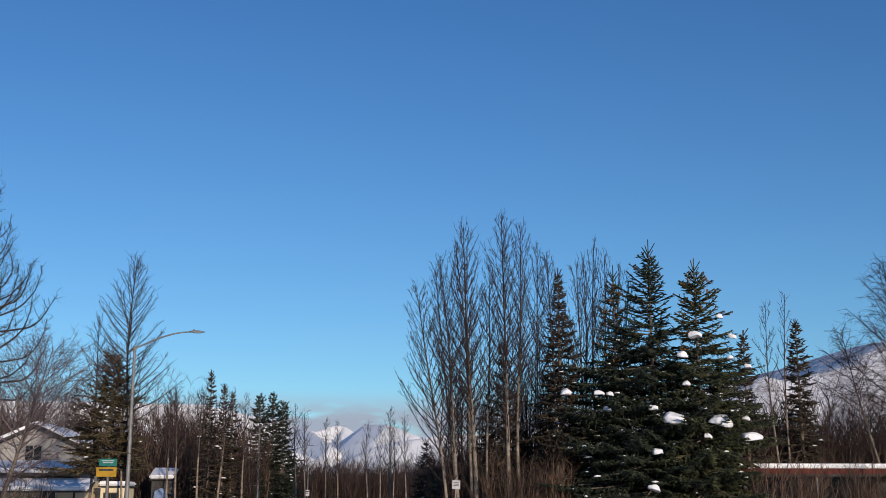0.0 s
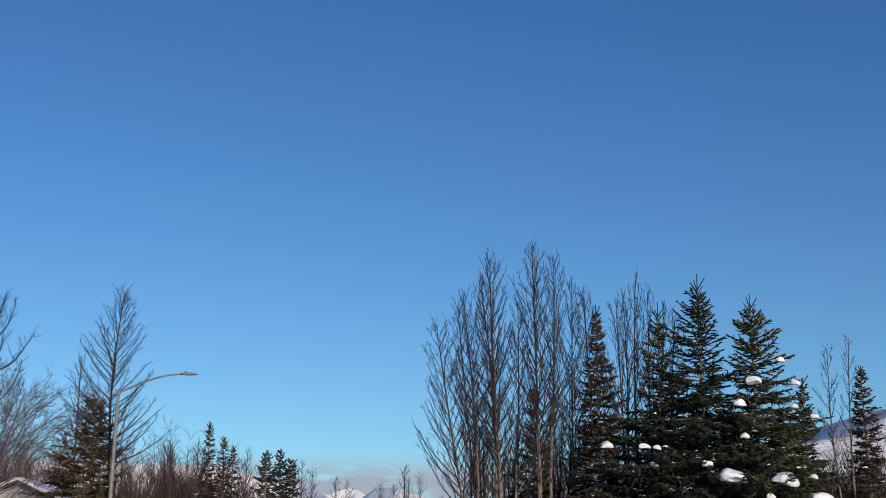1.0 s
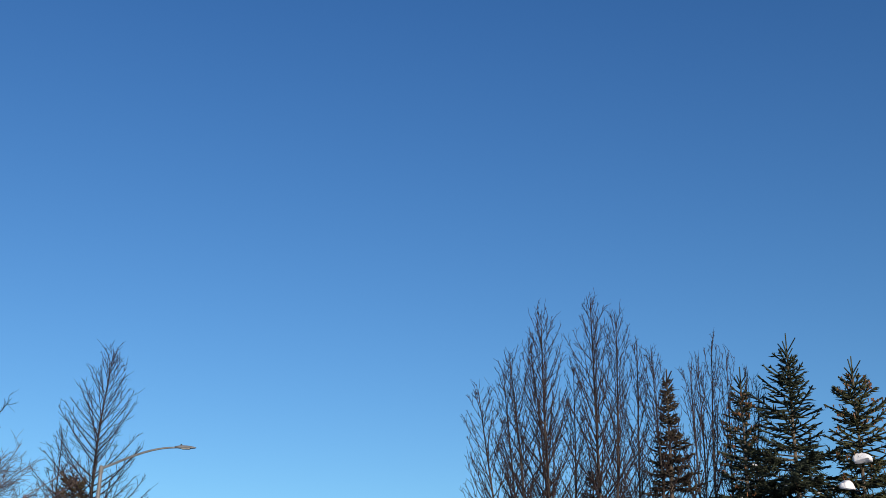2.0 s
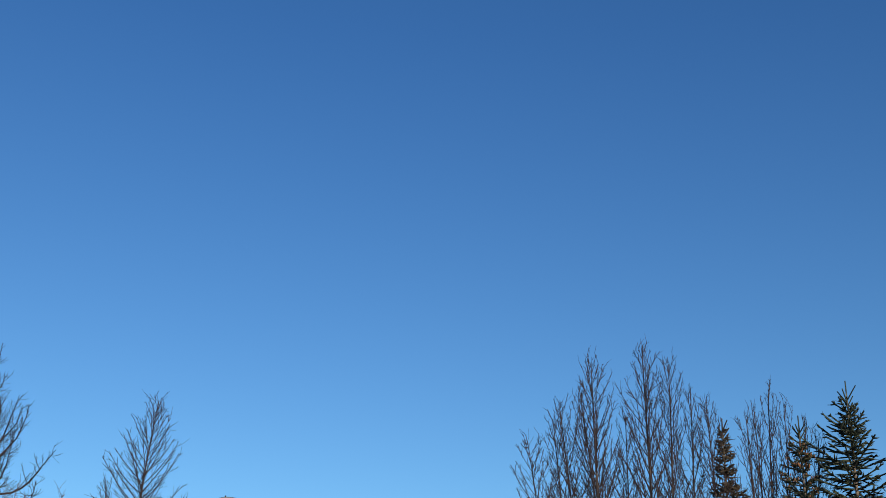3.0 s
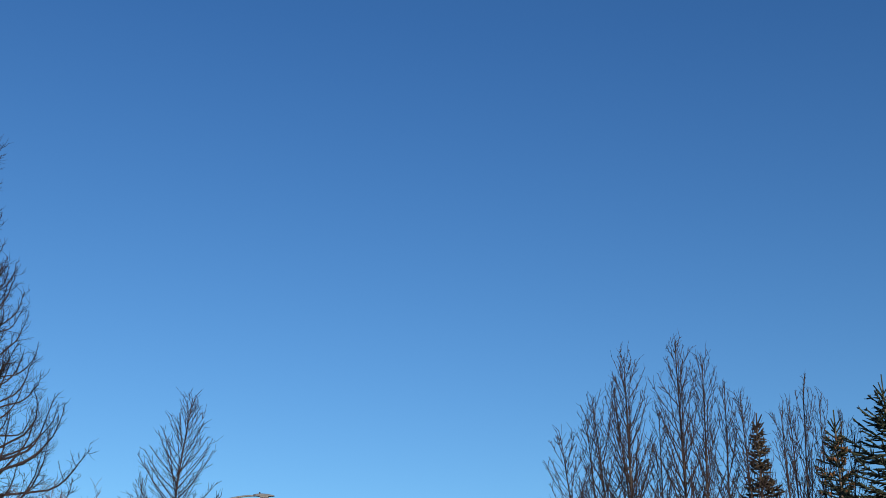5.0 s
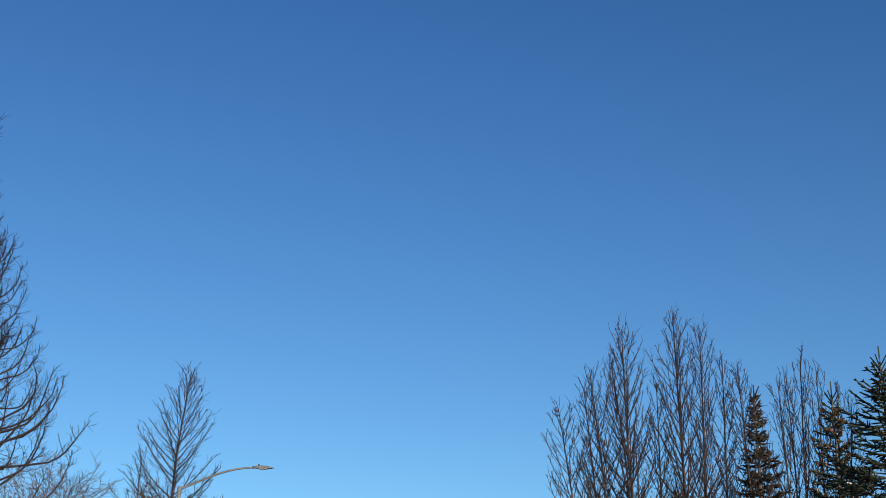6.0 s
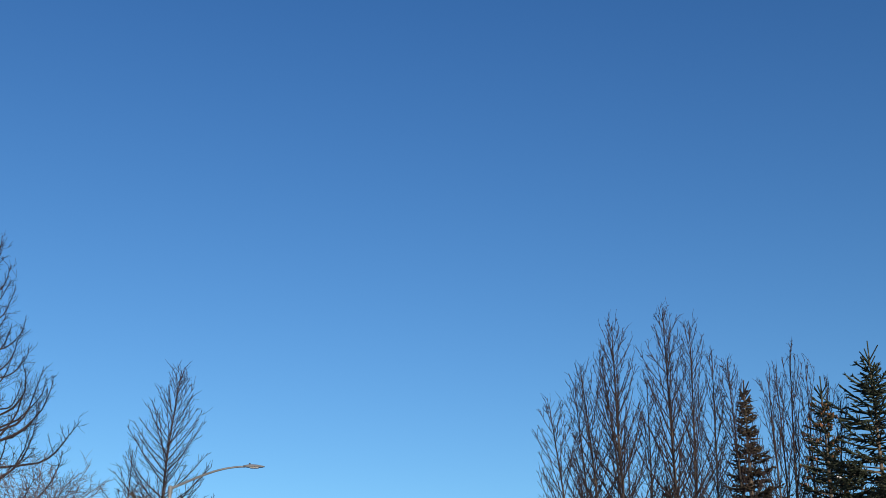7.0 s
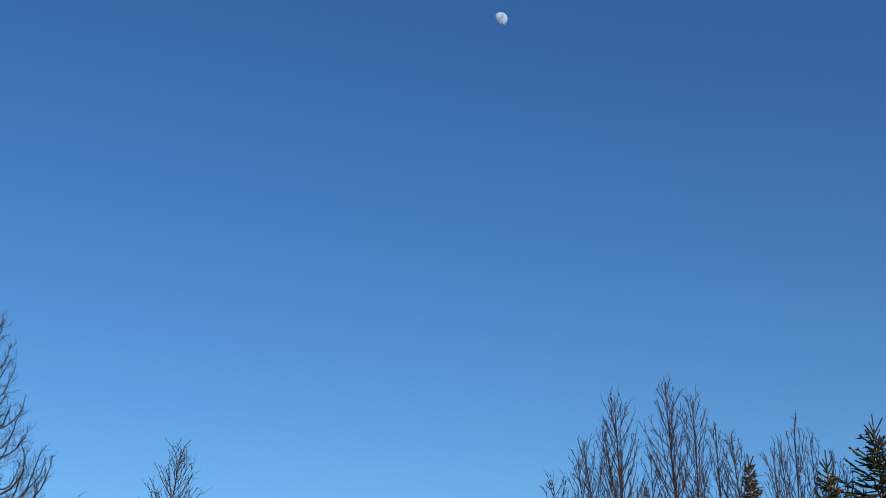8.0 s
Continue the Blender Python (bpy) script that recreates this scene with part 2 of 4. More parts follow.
def prism(name, outline, y0, y1, material, bevel=0.0):
    """An outline in x and z, drawn out from y0 to y1."""
    bm = bmesh.new()
    face = bm.faces.new([bm.verts.new((x, y0, z)) for x, z in outline])
    for v in [e for e in bmesh.ops.extrude_face_region(bm, geom=[face])["geom"] if isinstance(e, bmesh.types.BMVert)]:
        v.co.y = y1
    bmesh.ops.recalc_face_normals(bm, faces=bm.faces[:])
    if bevel:
        bmesh.ops.bevel(bm, geom=bm.edges[:], offset=bevel, segments=2, affect="EDGES")
    me = bpy.data.meshes.new(name)
    bm.to_mesh(me)
    bm.free()
    me.materials.append(material)
    return me


# ---- plants ----
Z = Vector((0, 0, 1))


def vec(rng, size=1.0):
    return Vector((rng.gauss(0, size), rng.gauss(0, size), rng.gauss(0, size)))


def grow(rng, p, d, length, r0, r1, steps, up, wobble, out):
    """A shoot that bends upward by up and wanders; appends its pieces to out and returns its points and ways."""
    pts, ways = [p.copy()], [d.copy()]
    for i in range(steps):
        d = (d + Z * up + vec(rng, wobble)).normalized()
        q = p + d * (length / steps)
        a, b = r0 + (r1 - r0) * i / steps, r0 + (r1 - r0) * (i + 1) / steps
        out.append((*p, *q, a, b))
        p = q
        pts.append(p.copy())
        ways.append(d.copy())
    return pts, ways


def along(pts, ways, f):
    k = min(int(f * (len(pts) - 1)), len(pts) - 2)
    g = f * (len(pts) - 1) - k
    return pts[k].lerp(pts[k + 1], g), ways[k + 1]


def aside(rng, d, angle):
    """A way that leaves d by about that angle, to a chance side."""
    s = d.cross(vec(rng)).normalized()
    a = radians(angle) * rng.uniform(0.75, 1.25)
    return (d * math.cos(a) + s * math.sin(a)).normalized()


def bare_tree(seed, height, girth=0.15, lean=(0, 0), crown=0.3, spread=3.0, angle=(60, 25), limbs=45, subs=3.2, twigs=3.0,
              up=0.06, sub_up=0.05, tip=0.06, wobble=0.035, full=0.35, thin=1.0, sub_long=0.42, fan=36, even=0.6, spur=0.5, taper=0.8, spurs=3.0, hook=0.0):
    """A leafless tree: pieces of its trunk, limbs and twigs. full: where up the crown it is widest (0 low, 1 high); hook: how far limb ends turn up."""
    rng = random.Random(seed)
    trunk, limb_list, fine = [], [], []
    n = 16
    bow = [rng.gauss(0, 0.009 * height) for _ in range(4)]
    pts = []
    for i in range(n + 1):
        f = i / n
        pts.append(Vector((lean[0] * f + bow[0] * math.sin(f * 3.1) + bow[2] * math.sin(f * 7) * 0.4,
                           lean[1] * f + bow[1] * math.sin(f * 3.1) + bow[3] * math.sin(f * 7) * 0.4, height * f)))
    ways = [(pts[min(i + 1, n)] - pts[max(i - 1, 0)]).normalized() for i in range(n + 1)]
    radius = lambda f: girth * (1 - f) ** 1.1 * (1.25 if f < 0.02 else 1) + 0.014
    for i in range(n):
        trunk.append((*pts[i], *pts[i + 1], radius(i / n), radius((i + 1) / n)))

    def shoots(p, w, long, size):
        """Short knobbly buds and side shoots along a branch."""
        for _ in range(int(long * spurs)):
            sp, sw = along(p, w, rng.uniform(0.15, 1.0))
            grow(rng, sp, aside(rng, sw, 48), rng.uniform(0.06, 0.17), size, size * 0.75, 1, 0.2, 0.05, fine)

    for k in range(limbs):
        f = crown + (0.985 - crown) * ((k + rng.random()) / limbs) ** 0.9
        p, d = along(pts, ways, f)
        g = (f - crown) / (1 - crown)
        wide = (0.35 + 0.65 * min(g / max(full, 0.01), 1.0)) if g < full else ((1 - g) / (1 - full)) ** taper
        long = spread * max(wide, 0.1) * rng.uniform(even, 1.12) + 0.25
        a = radians(angle[0] + (angle[1] - angle[0]) * g + rng.gauss(0, 5))
        turn = k * 2.4 + rng.gauss(0, 0.4)
        out = Vector((math.cos(turn), math.sin(turn), 0))
        way = (d * math.cos(a) + out * math.sin(a)).normalized()
        r = min(radius(f) * 0.6, 0.012 + 0.009 * long) * thin
        one = []
        if hook:
            mid = r * 0.5 + 0.007 * thin
            lp, lw = grow(rng, p, way, long * 0.66, r, mid, 6, up, wobble, one)
            ep, ew = grow(rng, lp[-1], lw[-1], long * 0.34, mid, 0.011 * thin, 6, hook, wobble * 1.6, one)
            lp, lw = lp + ep[1:], lw + ew[1:]
        else:
            lp, lw = grow(rng, p, way, long, r, 0.010 * thin, 8, up, wobble, one)
        limb_list.append(one)
        shoots(lp, lw, long, 0.011 * thin)
        side = 1
        for i in range(int(long * subs) + 1):
            h = 0.12 + 0.86 * (i + rng.random()) / (int(long * subs) + 1)
            sp, sw = along(lp, lw, h)
            sl = (sub_long * long * (1.05 - h) + 0.3) * rng.uniform(0.5, 1.15)
            flat = sw.cross(Z) * side + vec(rng, 0.45)
            side = -side
            b = radians(fan) * rng.uniform(0.7, 1.25)
            sd = (sw * math.cos(b) + (flat - sw * flat.dot(sw)).normalized() * math.sin(b)).normalized()
            tp, tw = grow(rng, sp, sd, sl, 0.0135 * thin, 0.008 * thin, 4, sub_up, wobble * 1.4, fine)
            shoots(tp, tw, sl * 0.6, 0.009 * thin)
            for _ in range(int(sl * twigs) + 1):
                qp, qw = along(tp, tw, rng.uniform(0.15, 1.0))
                grow(rng, qp, aside(rng, qw, fan), rng.uniform(0.35, 1.0) * spur, 0.0095 * thin, 0.0055 * thin, 2, tip, wobble * 1.6, fine)
    return trunk, limb_list, fine


def place_bare(name, pieces, at, label, category="tree", group="", bark=None, twig=None):
    trunk, limbs, fine = pieces
    tree = root(name, at, label, category, group)
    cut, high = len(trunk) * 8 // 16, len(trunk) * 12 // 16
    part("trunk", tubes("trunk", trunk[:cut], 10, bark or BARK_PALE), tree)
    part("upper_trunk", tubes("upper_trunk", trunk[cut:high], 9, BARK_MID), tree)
    part("leader", tubes("leader", trunk[high:], 8, twig or TWIG), tree, "darker smooth bark of the leader")
    for one in limbs:
        part("limb", tubes("limb", one, 5, twig or TWIG), tree)
    tagged(part("crown", tubes("crown", fine, 3, twig or TWIG), tree), kind="stuff")
    return tree


def spruce(seed, height, reach, whorls=34, each=6, low=0.06, droop=0.0, side=0.15, shape=0.8, needle=0.031, bare=0.05, inner=True, lop=0.0, spiky=False):
    """A spruce: pieces of trunk, of bare branch wood and of needled shoots, and places on the branches where snow can lie."""
    rng = random.Random(seed)
    trunk, wood, shoots, ledges, tips = [], [], [], [], []
    n = 14
    for i in range(n):
        a, b = i / n, (i + 1) / n
        r = lambda f: 0.017 * height * 0.62 * (1 - f) ** 0.9 + 0.014
        trunk.append((0, 0, height * a, 0, 0, height * b, r(a), r(b)))
    top = [(0, 0, height * 0.93, 0, 0, height * (1.015 if spiky else 1.0), 0.040, 0.030)]
    for k in range(5):
        a, b = k * 1.26 + rng.random(), rng.uniform(0.4, 0.85) if spiky else rng.uniform(0.3, 0.62)
        p = Vector((0, 0, height * 0.945 + 0.07 * k))
        q = p + Vector((math.cos(a) * b * 0.55, math.sin(a) * b * 0.55, b * 0.8))
        top.append((*p, *q, 0.036, 0.028))
    if spiky:
        for k in range(16):
            f, a, b = 0.72 + 0.26 * k / 16, k * 2.4, rng.uniform(0.12, 0.26)
            p = Vector((0, 0, height * f))
            q = p + Vector((math.cos(a) * b * 0.8, math.sin(a) * b * 0.8, b * 0.75))
            top.append((*p, *q, 0.034, 0.024))
        top.append((0, 0, height * 0.70, 0, 0, height * 0.95, 0.046, 0.034))
    shoots += top
    for w in range(whorls):
        f = low + (0.95 - low) * (w / (whorls - 1)) ** 1.03
        if spiky and f > 0.935:
            continue
        tier = rng.uniform(0.70, 1.14)
        count = each if f < 0.6 else max(5, int(each * 0.75))
        for k in range(count):
            g = min(f + rng.uniform(-0.4, 0.4) / whorls, 0.985)
            turn = 2 * math.pi * (k + rng.random() * 0.8) / count + w * 0.7
            long = reach * (1 - g) ** shape * tier * rng.uniform(0.55, 1.18) + 0.16
            long *= 1 + lop * math.cos(turn)
            if spiky and g > 0.78:
                long += 0.16
            rise = (42 if spiky else 50) * max(0, (g - 0.55) / 0.45) ** 1.2 - droop * (1 - g) - 4 + rng.gauss(0, 5)
            out = Vector((math.cos(turn), math.sin(turn), 0))
            d = (out * math.cos(radians(rise)) + Z * math.sin(radians(rise))).normalized()
            pts, ways = grow(rng, Vector((0, 0, height * g)), d, long, 0.012 + 0.011 * long, 0.008, 6, 0.05, 0.035, wood)
            start = 0.22 if long > 1.0 and g < 0.7 else bare
            if spiky and g > 0.7:
                for a, b in zip(pts, pts[1:]):
                    shoots.append((*a, *b, needle * 0.9, needle * 0.9))
            shoots.append((*pts[-2], *pts[-1], needle * 1.1, needle * 0.5))
            shoots.append((*pts[-3], *pts[-2], needle * 1.1, needle * 1.1))
            flat = out.cross(Z)
            m = int(long * (1 - start) / (side * (1.25 if g > 0.72 else 1.0))) + 1
            if spiky and g > 0.68:
                m = max(2, m * 2 // 3)
            for i in range(m):
                h = start + (1 - start) * (i + rng.random()) / m
                p, v = along(pts, ways, h)
                for s in (-1, 1):
                    sl = (0.36 * long * (1.0 - h) + 0.17) * rng.uniform(0.55, 1.15)
                    sl = min(sl, 0.85)
                    way = (v * 0.75 + flat * s * rng.uniform(0.5, 1.0) + Z * rng.uniform(-0.45, 0.2)).normalized()
                    q = p + way * sl * 0.55
                    e = q + (way + Z * rng.uniform(-0.3, 0.1)).normalized() * sl * 0.45
                    shoots.append((*p, *q, needle * 0.8, needle))
                    shoots.append((*q, *e, needle, needle * 0.45))
                    if sl > 0.3 and inner and not (spiky and g > 0.72):
                        for _ in range(int(sl / 0.16)):
                            b = p.lerp(e, rng.uniform(0.2, 0.9))
                            t = (way + vec(rng, 0.55) + Z * -0.15).normalized()
                            shoots.append((*b, *(b + t * rng.uniform(0.18, 0.38)), needle * 0.95, needle * 0.4))
            h = rng.uniform(0.5, 0.95)
            p, v = along(pts, ways, h)
            if g < 0.62:
                ledges.append((*p, long))
            tips.append((*pts[-1], g))
    return trunk, wood, shoots, ledges, tips


def place_spruce(name, pieces, at, label, needles, group="", per=2, dust=0, cones=0, seed=1, blade=0.085):
    trunk, wood, shoots, ledges, tips = pieces
    rng = random.Random(seed)
    tree = root(name, at, label, "spruce tree", group)
    part("trunk", tubes("trunk", trunk, 9, BARK_GREY), tree)
    tagged(part("branch_wood", tubes("branch_wood", wood, 4, BARK_GREY), tree), kind="stuff")
    tagged(part("crown", tubes("crown", shoots, 3, needles), tree), kind="stuff")
    tagged(part("needle_sprays", mesh_of("needle_sprays", *blades(shoots, per, blade, 0.011, seed), needles, False), tree), kind="stuff")
    if cones:
        rows = []
        high = [s for s in tips if s[3] > 0.62]
        for _ in range(cones):
            x, y, z, g = rng.choice(high)
            k = rng.uniform(0.45, 1.02)
            x, y = x * k, y * k
            rows.append((x, y, z - 0.02, x + rng.gauss(0, 0.02), y + rng.gauss(0, 0.02), z - rng.uniform(0.10, 0.18), 0.028, 0.015))
        part("cone", tubes("cone", rows, 5, CONE), tree, "clusters of reddish brown spruce cones")["kind"] = "stuff"
    if dust:
        picks = rng.sample(ledges, min(dust, len(ledges)))
        base = LUMP
        vs, fs = [], []
        for i, (x, y, z, long) in enumerate(picks):
            size = rng.uniform(0.05, 0.16)
            turn = rng.random() * 6.3
            c, s = math.cos(turn), math.sin(turn)
            v = base[0] * (size * rng.uniform(1.0, 2.2), size, size * 0.55)
            v = np.stack([v[:, 0] * c - v[:, 1] * s + x, v[:, 0] * s + v[:, 1] * c + y, v[:, 2] + z + 0.02], axis=1)
            vs.append(v)
            fs.append(base[1] + i * len(v))
        part("snow_dusting", mesh_of("snow_dusting", np.concatenate(vs), np.concatenate(fs), SNOW), tree, "small patches of old snow on the boughs")["kind"] = "stuff"
    return tree


def lump(seed, rings):
    """A rounded, uneven cushion with a flat underside, of about unit size."""
    bm = bmesh.new()
    bmesh.ops.create_icosphere(bm, subdivisions=rings, radius=1.0)
    for v in bm.verts:
        p = v.co.copy()
        k = 1 + 0.32 * noise.noise(p * 1.2 + Vector((seed, 0, 0))) + 0.1 * noise.noise(p * 3.1 + Vector((0, seed, 0)))
        v.co = p * k
        if v.co.z < -0.25:
            v.co.z = -0.25 + (v.co.z + 0.25) * 0.25
    v = np.array([x.co[:] for x in bm.verts])
    f = np.array([[x.index for x in face.verts] for face in bm.faces])
    bm.free()
    return v, f


LUMP = lump(3, 1)

# ---- ground, road, mountains ----
def ground_height(x, y):
    return 0.25 * noise.noise(Vector((x * 0.03, y * 0.03, 0))) * min(abs(x + 3.5) / 30, 1)


xs = np.concatenate([np.linspace(-4600, -160, 14), np.linspace(-140, 140, 71), np.linspace(160, 4600, 14)])
ys = np.concatenate([np.linspace(-4600, -80, 12), np.linspace(-60, 300, 91), np.linspace(330, 4600, 16)])
gv = np.array([(x, y, (ground_height(x, y) - 0.04) if abs(x) < 150 and -70 < y < 310 else -0.1) for y in ys for x in xs])
w = len(xs)
gf = np.array([(j * w + i, j * w + i + 1, (j + 1) * w + i + 1, (j + 1) * w + i) for j in range(len(ys) - 1) for i in range(w - 1)])
tagged(new("ground", mesh_of("ground", gv, gf, SNOW)), "snow-covered open ground that reaches the horizon", "ground", kind="structure")
tagged(new("road", box("road", (14.0, 620.0, 0.5), ASPHALT, 0, (-3.5, 170, -0.20))), "dark asphalt road with packed snow on it", "road", kind="structure")
for x, s in ((-10.7, -1), (3.7, 1)):
    tagged(new("kerb", box("kerb", (0.3, 620.0, 0.5), CONCRETE, 0.03, (x, 170, -0.05))), "pale concrete kerb along the road", "kerb", kind="structure")


def mountains(name, x, y, crests, label, seed, rough, material, cols=220, rows=120):
    """A range raised over a rectangle: each crest is a line of (x, y, height) whose flanks fall away at the given steepness."""
    gx, gy = np.meshgrid(np.linspace(*x, cols), np.linspace(*y, rows))
    bend = np.array([noise.fractal(Vector((a * 0.005, b * 0.005, seed)), 1.0, 2.0, 5) for a, b in zip(gx.ravel(), gy.ravel())]).reshape(gx.shape)
    gully = np.array([noise.fractal(Vector((a * 0.021, b * 0.013, seed + 7)), 0.9, 2.1, 4) for a, b in zip(gx.ravel(), gy.ravel())]).reshape(gx.shape)
    high = np.full(gx.shape, -30.0)
    for steep, line in crests:
        for (ax, ay, az_), (bx, by, bz) in zip(line, line[1:]):
            dx, dy = bx - ax, by - ay
            f = np.clip(((gx - ax) * dx + (gy - ay) * dy) / (dx * dx + dy * dy), 0, 1)
            away = np.hypot(gx - ax - dx * f, gy - ay - dy * f)
            h = az_ + (bz - az_) * f - steep * away * (1 + 0.5 * rough * bend)
            h += rough * (30 * bend + 16 * gully) * np.clip(away / 110, 0.1, 1)
            high = np.maximum(high, h)
    v = np.stack([gx, gy, np.maximum(high, -30)], axis=-1).reshape(-1, 3)
    f = [(j * cols + i, j * cols + i + 1, (j + 1) * cols + i + 1, (j + 1) * cols + i) for j in range(rows - 1) for i in range(cols - 1)]
    return tagged(new(name, mesh_of(name, v, f, material)), label, "mountain", kind="structure")


mountains("backdrop_mountains", (-1900, -30), (2500, 3700),
          [(0.6, ((-1900, 2900, 190), (-1200, 2900, 255), (-760, 2900, 240), (-420, 3100, 250))),
           (0.95, ((-420, 3100, 250), (-250, 3380, 226), (-218, 3360, 217), (-164, 3200, 202), (-124, 3000, 168), (-80, 2800, 133)))],
          "far snow-covered mountain range beside a notched valley", 4.0, 0.5, PEAK)
mountains("backdrop_peak", (-620, 240), (3300, 4300),
          [(0.68, ((-460, 3600, 205), (-240, 3700, 232), (-154, 3740, 218), (-122, 3770, 233), (-95, 3800, 243), (-68, 3830, 240), (-50, 3860, 206), (60, 3900, 150))), (0.75, ((-68, 3830, 240), (-84, 3560, 172)))],
          "bright sunlit snowy peak behind the notched valley", 6.0, 0.4, PEAK, 150, 110)
mountains("backdrop_shoulder", (-130, 760), (2300, 3500),
          [(0.95, ((-88, 3290, 152), (-40, 3060, 172), (-4, 2860, 184), (50, 2740, 178), (110, 2660, 150), (300, 2660, 120), (720, 2660, 110)))],
          "snowy mountain shoulder in blue shade", 2.0, 0.4, PEAK, 150, 110)
mountains("backdrop_slopes", (150, 2600), (1700, 3700),
          [(0.45, ((200, 3000, 90), (420, 2900, 190), (800, 3300, 280), (1137, 3350, 366), (1133, 3200, 360), (1140, 2700, 360), (1110, 2450, 340), (1500, 2450, 390), (2500, 2500, 300))),
           (0.55, ((330, 2500, 110), (640, 2300, 200), (747, 2200, 236), (785, 2200, 229), (928, 2200, 262), (990, 2200, 270), (1400, 2150, 300), (2400, 2200, 270)))],
          "snowy mountain slope dotted with brown brush", 4.0, 0.5, PEAK_WOODED, 260, 150)
mountains("backdrop_foothills", (-1700, 1700), (1750, 2600),
          [(0.5, ((-1700, 2060, 76), (-500, 2060, 90), (-190, 2080, 96), (-120, 2090, 88), (-80, 2100, 74))), (0.5, ((-50, 2100, 66), (-38, 2060, 72), (-4, 2040, 87), (16, 2030, 95), (66, 2010, 104), (140, 2010, 116), (600, 2050, 116), (1700, 2050, 100)))],
          "lower snowy foothills in front of the mountains", 9.0, 0.3, PEAK, 400, 90)

# the day moon: the lit part of its disc
rim = []
for i in range(49):
    a = -math.pi / 2 + math.pi * i / 48
    rim.append((math.cos(a), math.sin(a)))
for i in range(1, 48):
    a = math.pi / 2 + math.pi * i / 48
    rim.append((math.cos(a) * 0.62, math.sin(a)))
mb = bmesh.new()
mid = mb.verts.new((0.15, 0, 0.3))
ringv = [[mb.verts.new((0.15 + (x - 0.15) * k, y * k, 0.3 * (1 - k * k) ** 0.5)) for x, y in rim] for k in (0.35, 0.7, 0.9, 1.0)]
for i in range(len(rim)):
    j = (i + 1) % len(rim)
    mb.faces.new((mid, ringv[0][i], ringv[0][j]))
    for a, b in zip(ringv, ringv[1:]):
        mb.faces.new((a[i], b[i], b[j], a[j]))
for face in mb.faces:
    face.smooth = True
moon_mesh = bpy.data.meshes.new("moon")
mb.to_mesh(moon_mesh)
mb.free()
moon_mesh.materials.append(MOON)
moon = tagged(new("moon", moon_mesh), "pale waxing moon in the blue day sky", "moon", kind="structure")
moon_at = Vector((66.6, 3600, 2594.0))
moon.matrix_world = Matrix.Translation(moon_at) @ (-moon_at).to_track_quat("Z", "Y").to_matrix().to_4x4() @ pose(0, 0, 0, 0, 0, 32) @ Matrix.Diagonal((25, 25, 25, 1))


# ---- street lamps ----
def street_lamp(at, label):
    lamp = root("street_lamp", at, label, "street lamp", "street lamps along the road")
    part("pole", tubes("pole", [(0, 0, 0, 0, 0, 5, 0.13, 0.10), (0, 0, 5, 0, 0, 9.98, 0.10, 0.075)], 16, GALV), lamp)
    part("base_plate", box("base_plate", (0.42, 0.42, 0.05), GALV, 0.008, (0, 0, 0.025)), lamp)
    for x in (-0.15, 0.15):
        for y in (-0.15, 0.15):
            part("bolt", tubes("bolt", [(x, y, 0.05, x, y, 0.11, 0.018, 0.018)], 8, GALV), lamp)
    part("pole_cap", tubes("pole_cap", [(0, 0, 9.98, 0, 0, 10.02, 0.088, 0.07), (0, 0, 10.02, 0, 0, 10.04, 0.07, 0.002)], 14, GALV), lamp)
    rows, last = [], None
    for i in range(15):
        f = i / 14
        p = (0.05 + 2.95 * f, 0, 9.93 + 0.91 * math.sin(f * math.pi / 2) ** 1.08)
        if last:
            rows.append((*last, *p, 0.055 - 0.018 * (i - 1) / 14, 0.055 - 0.018 * i / 14))
        last = p
    arm = part("arm", tubes("arm", rows, 12, GALV), lamp, "curved tapered steel arm")
    part("collar", tubes("collar", [(0, 0, 9.72, 0, 0, 9.98, 0.098, 0.098)], 16, GALV), arm)
    bm = bmesh.new()
    stations = ((0.0, 0.045, 0.05), (0.16, 0.09, 0.085), (0.34, 0.12, 0.10), (0.56, 0.13, 0.085), (0.78, 0.11, 0.05), (0.88, 0.05, 0.022))
    ringsv = []
    for x, half, tall in stations:
        ringsv.append([bm.verts.new((2.92 + x, half * math.cos(a), 10.845 + tall * max(math.sin(a), -0.35))) for a in [2 * math.pi * k / 16 for k in range(16)]])
    for a, b in zip(ringsv, ringsv[1:]):
        for k in range(16):
            bm.faces.new((a[k], a[(k + 1) % 16], b[(k + 1) % 16], b[k])).smooth = True
    bm.faces.new(ringsv[0])
    bm.faces.new(ringsv[-1])
    bmesh.ops.recalc_face_normals(bm, faces=bm.faces[:])
    me = bpy.data.meshes.new("lamp_head")
    bm.to_mesh(me)
    bm.free()
    me.materials.append(LAMP_GREY)
    head = part("lamp_head", me, lamp, "flat grey cobra-head luminaire")
    part("lens", box("lens", (0.36, 0.17, 0.05), LENS, 0.02, (3.38, 0, 10.80)), head)
    part("photocell", tubes("photocell", [(3.18, 0, 10.92, 3.18, 0, 10.99, 0.035, 0.03)], 10, DARK_TRIM), head)
    return lamp


first_lamp = street_lamp(pose(-12.80, 66.0, 0), "tall galvanised steel street lamp with a curved arm")
for y, x in ((139, -12.3), (200, -12.35), (262, -12.5)):
    copy_thing(first_lamp, pose(x, y, 0))

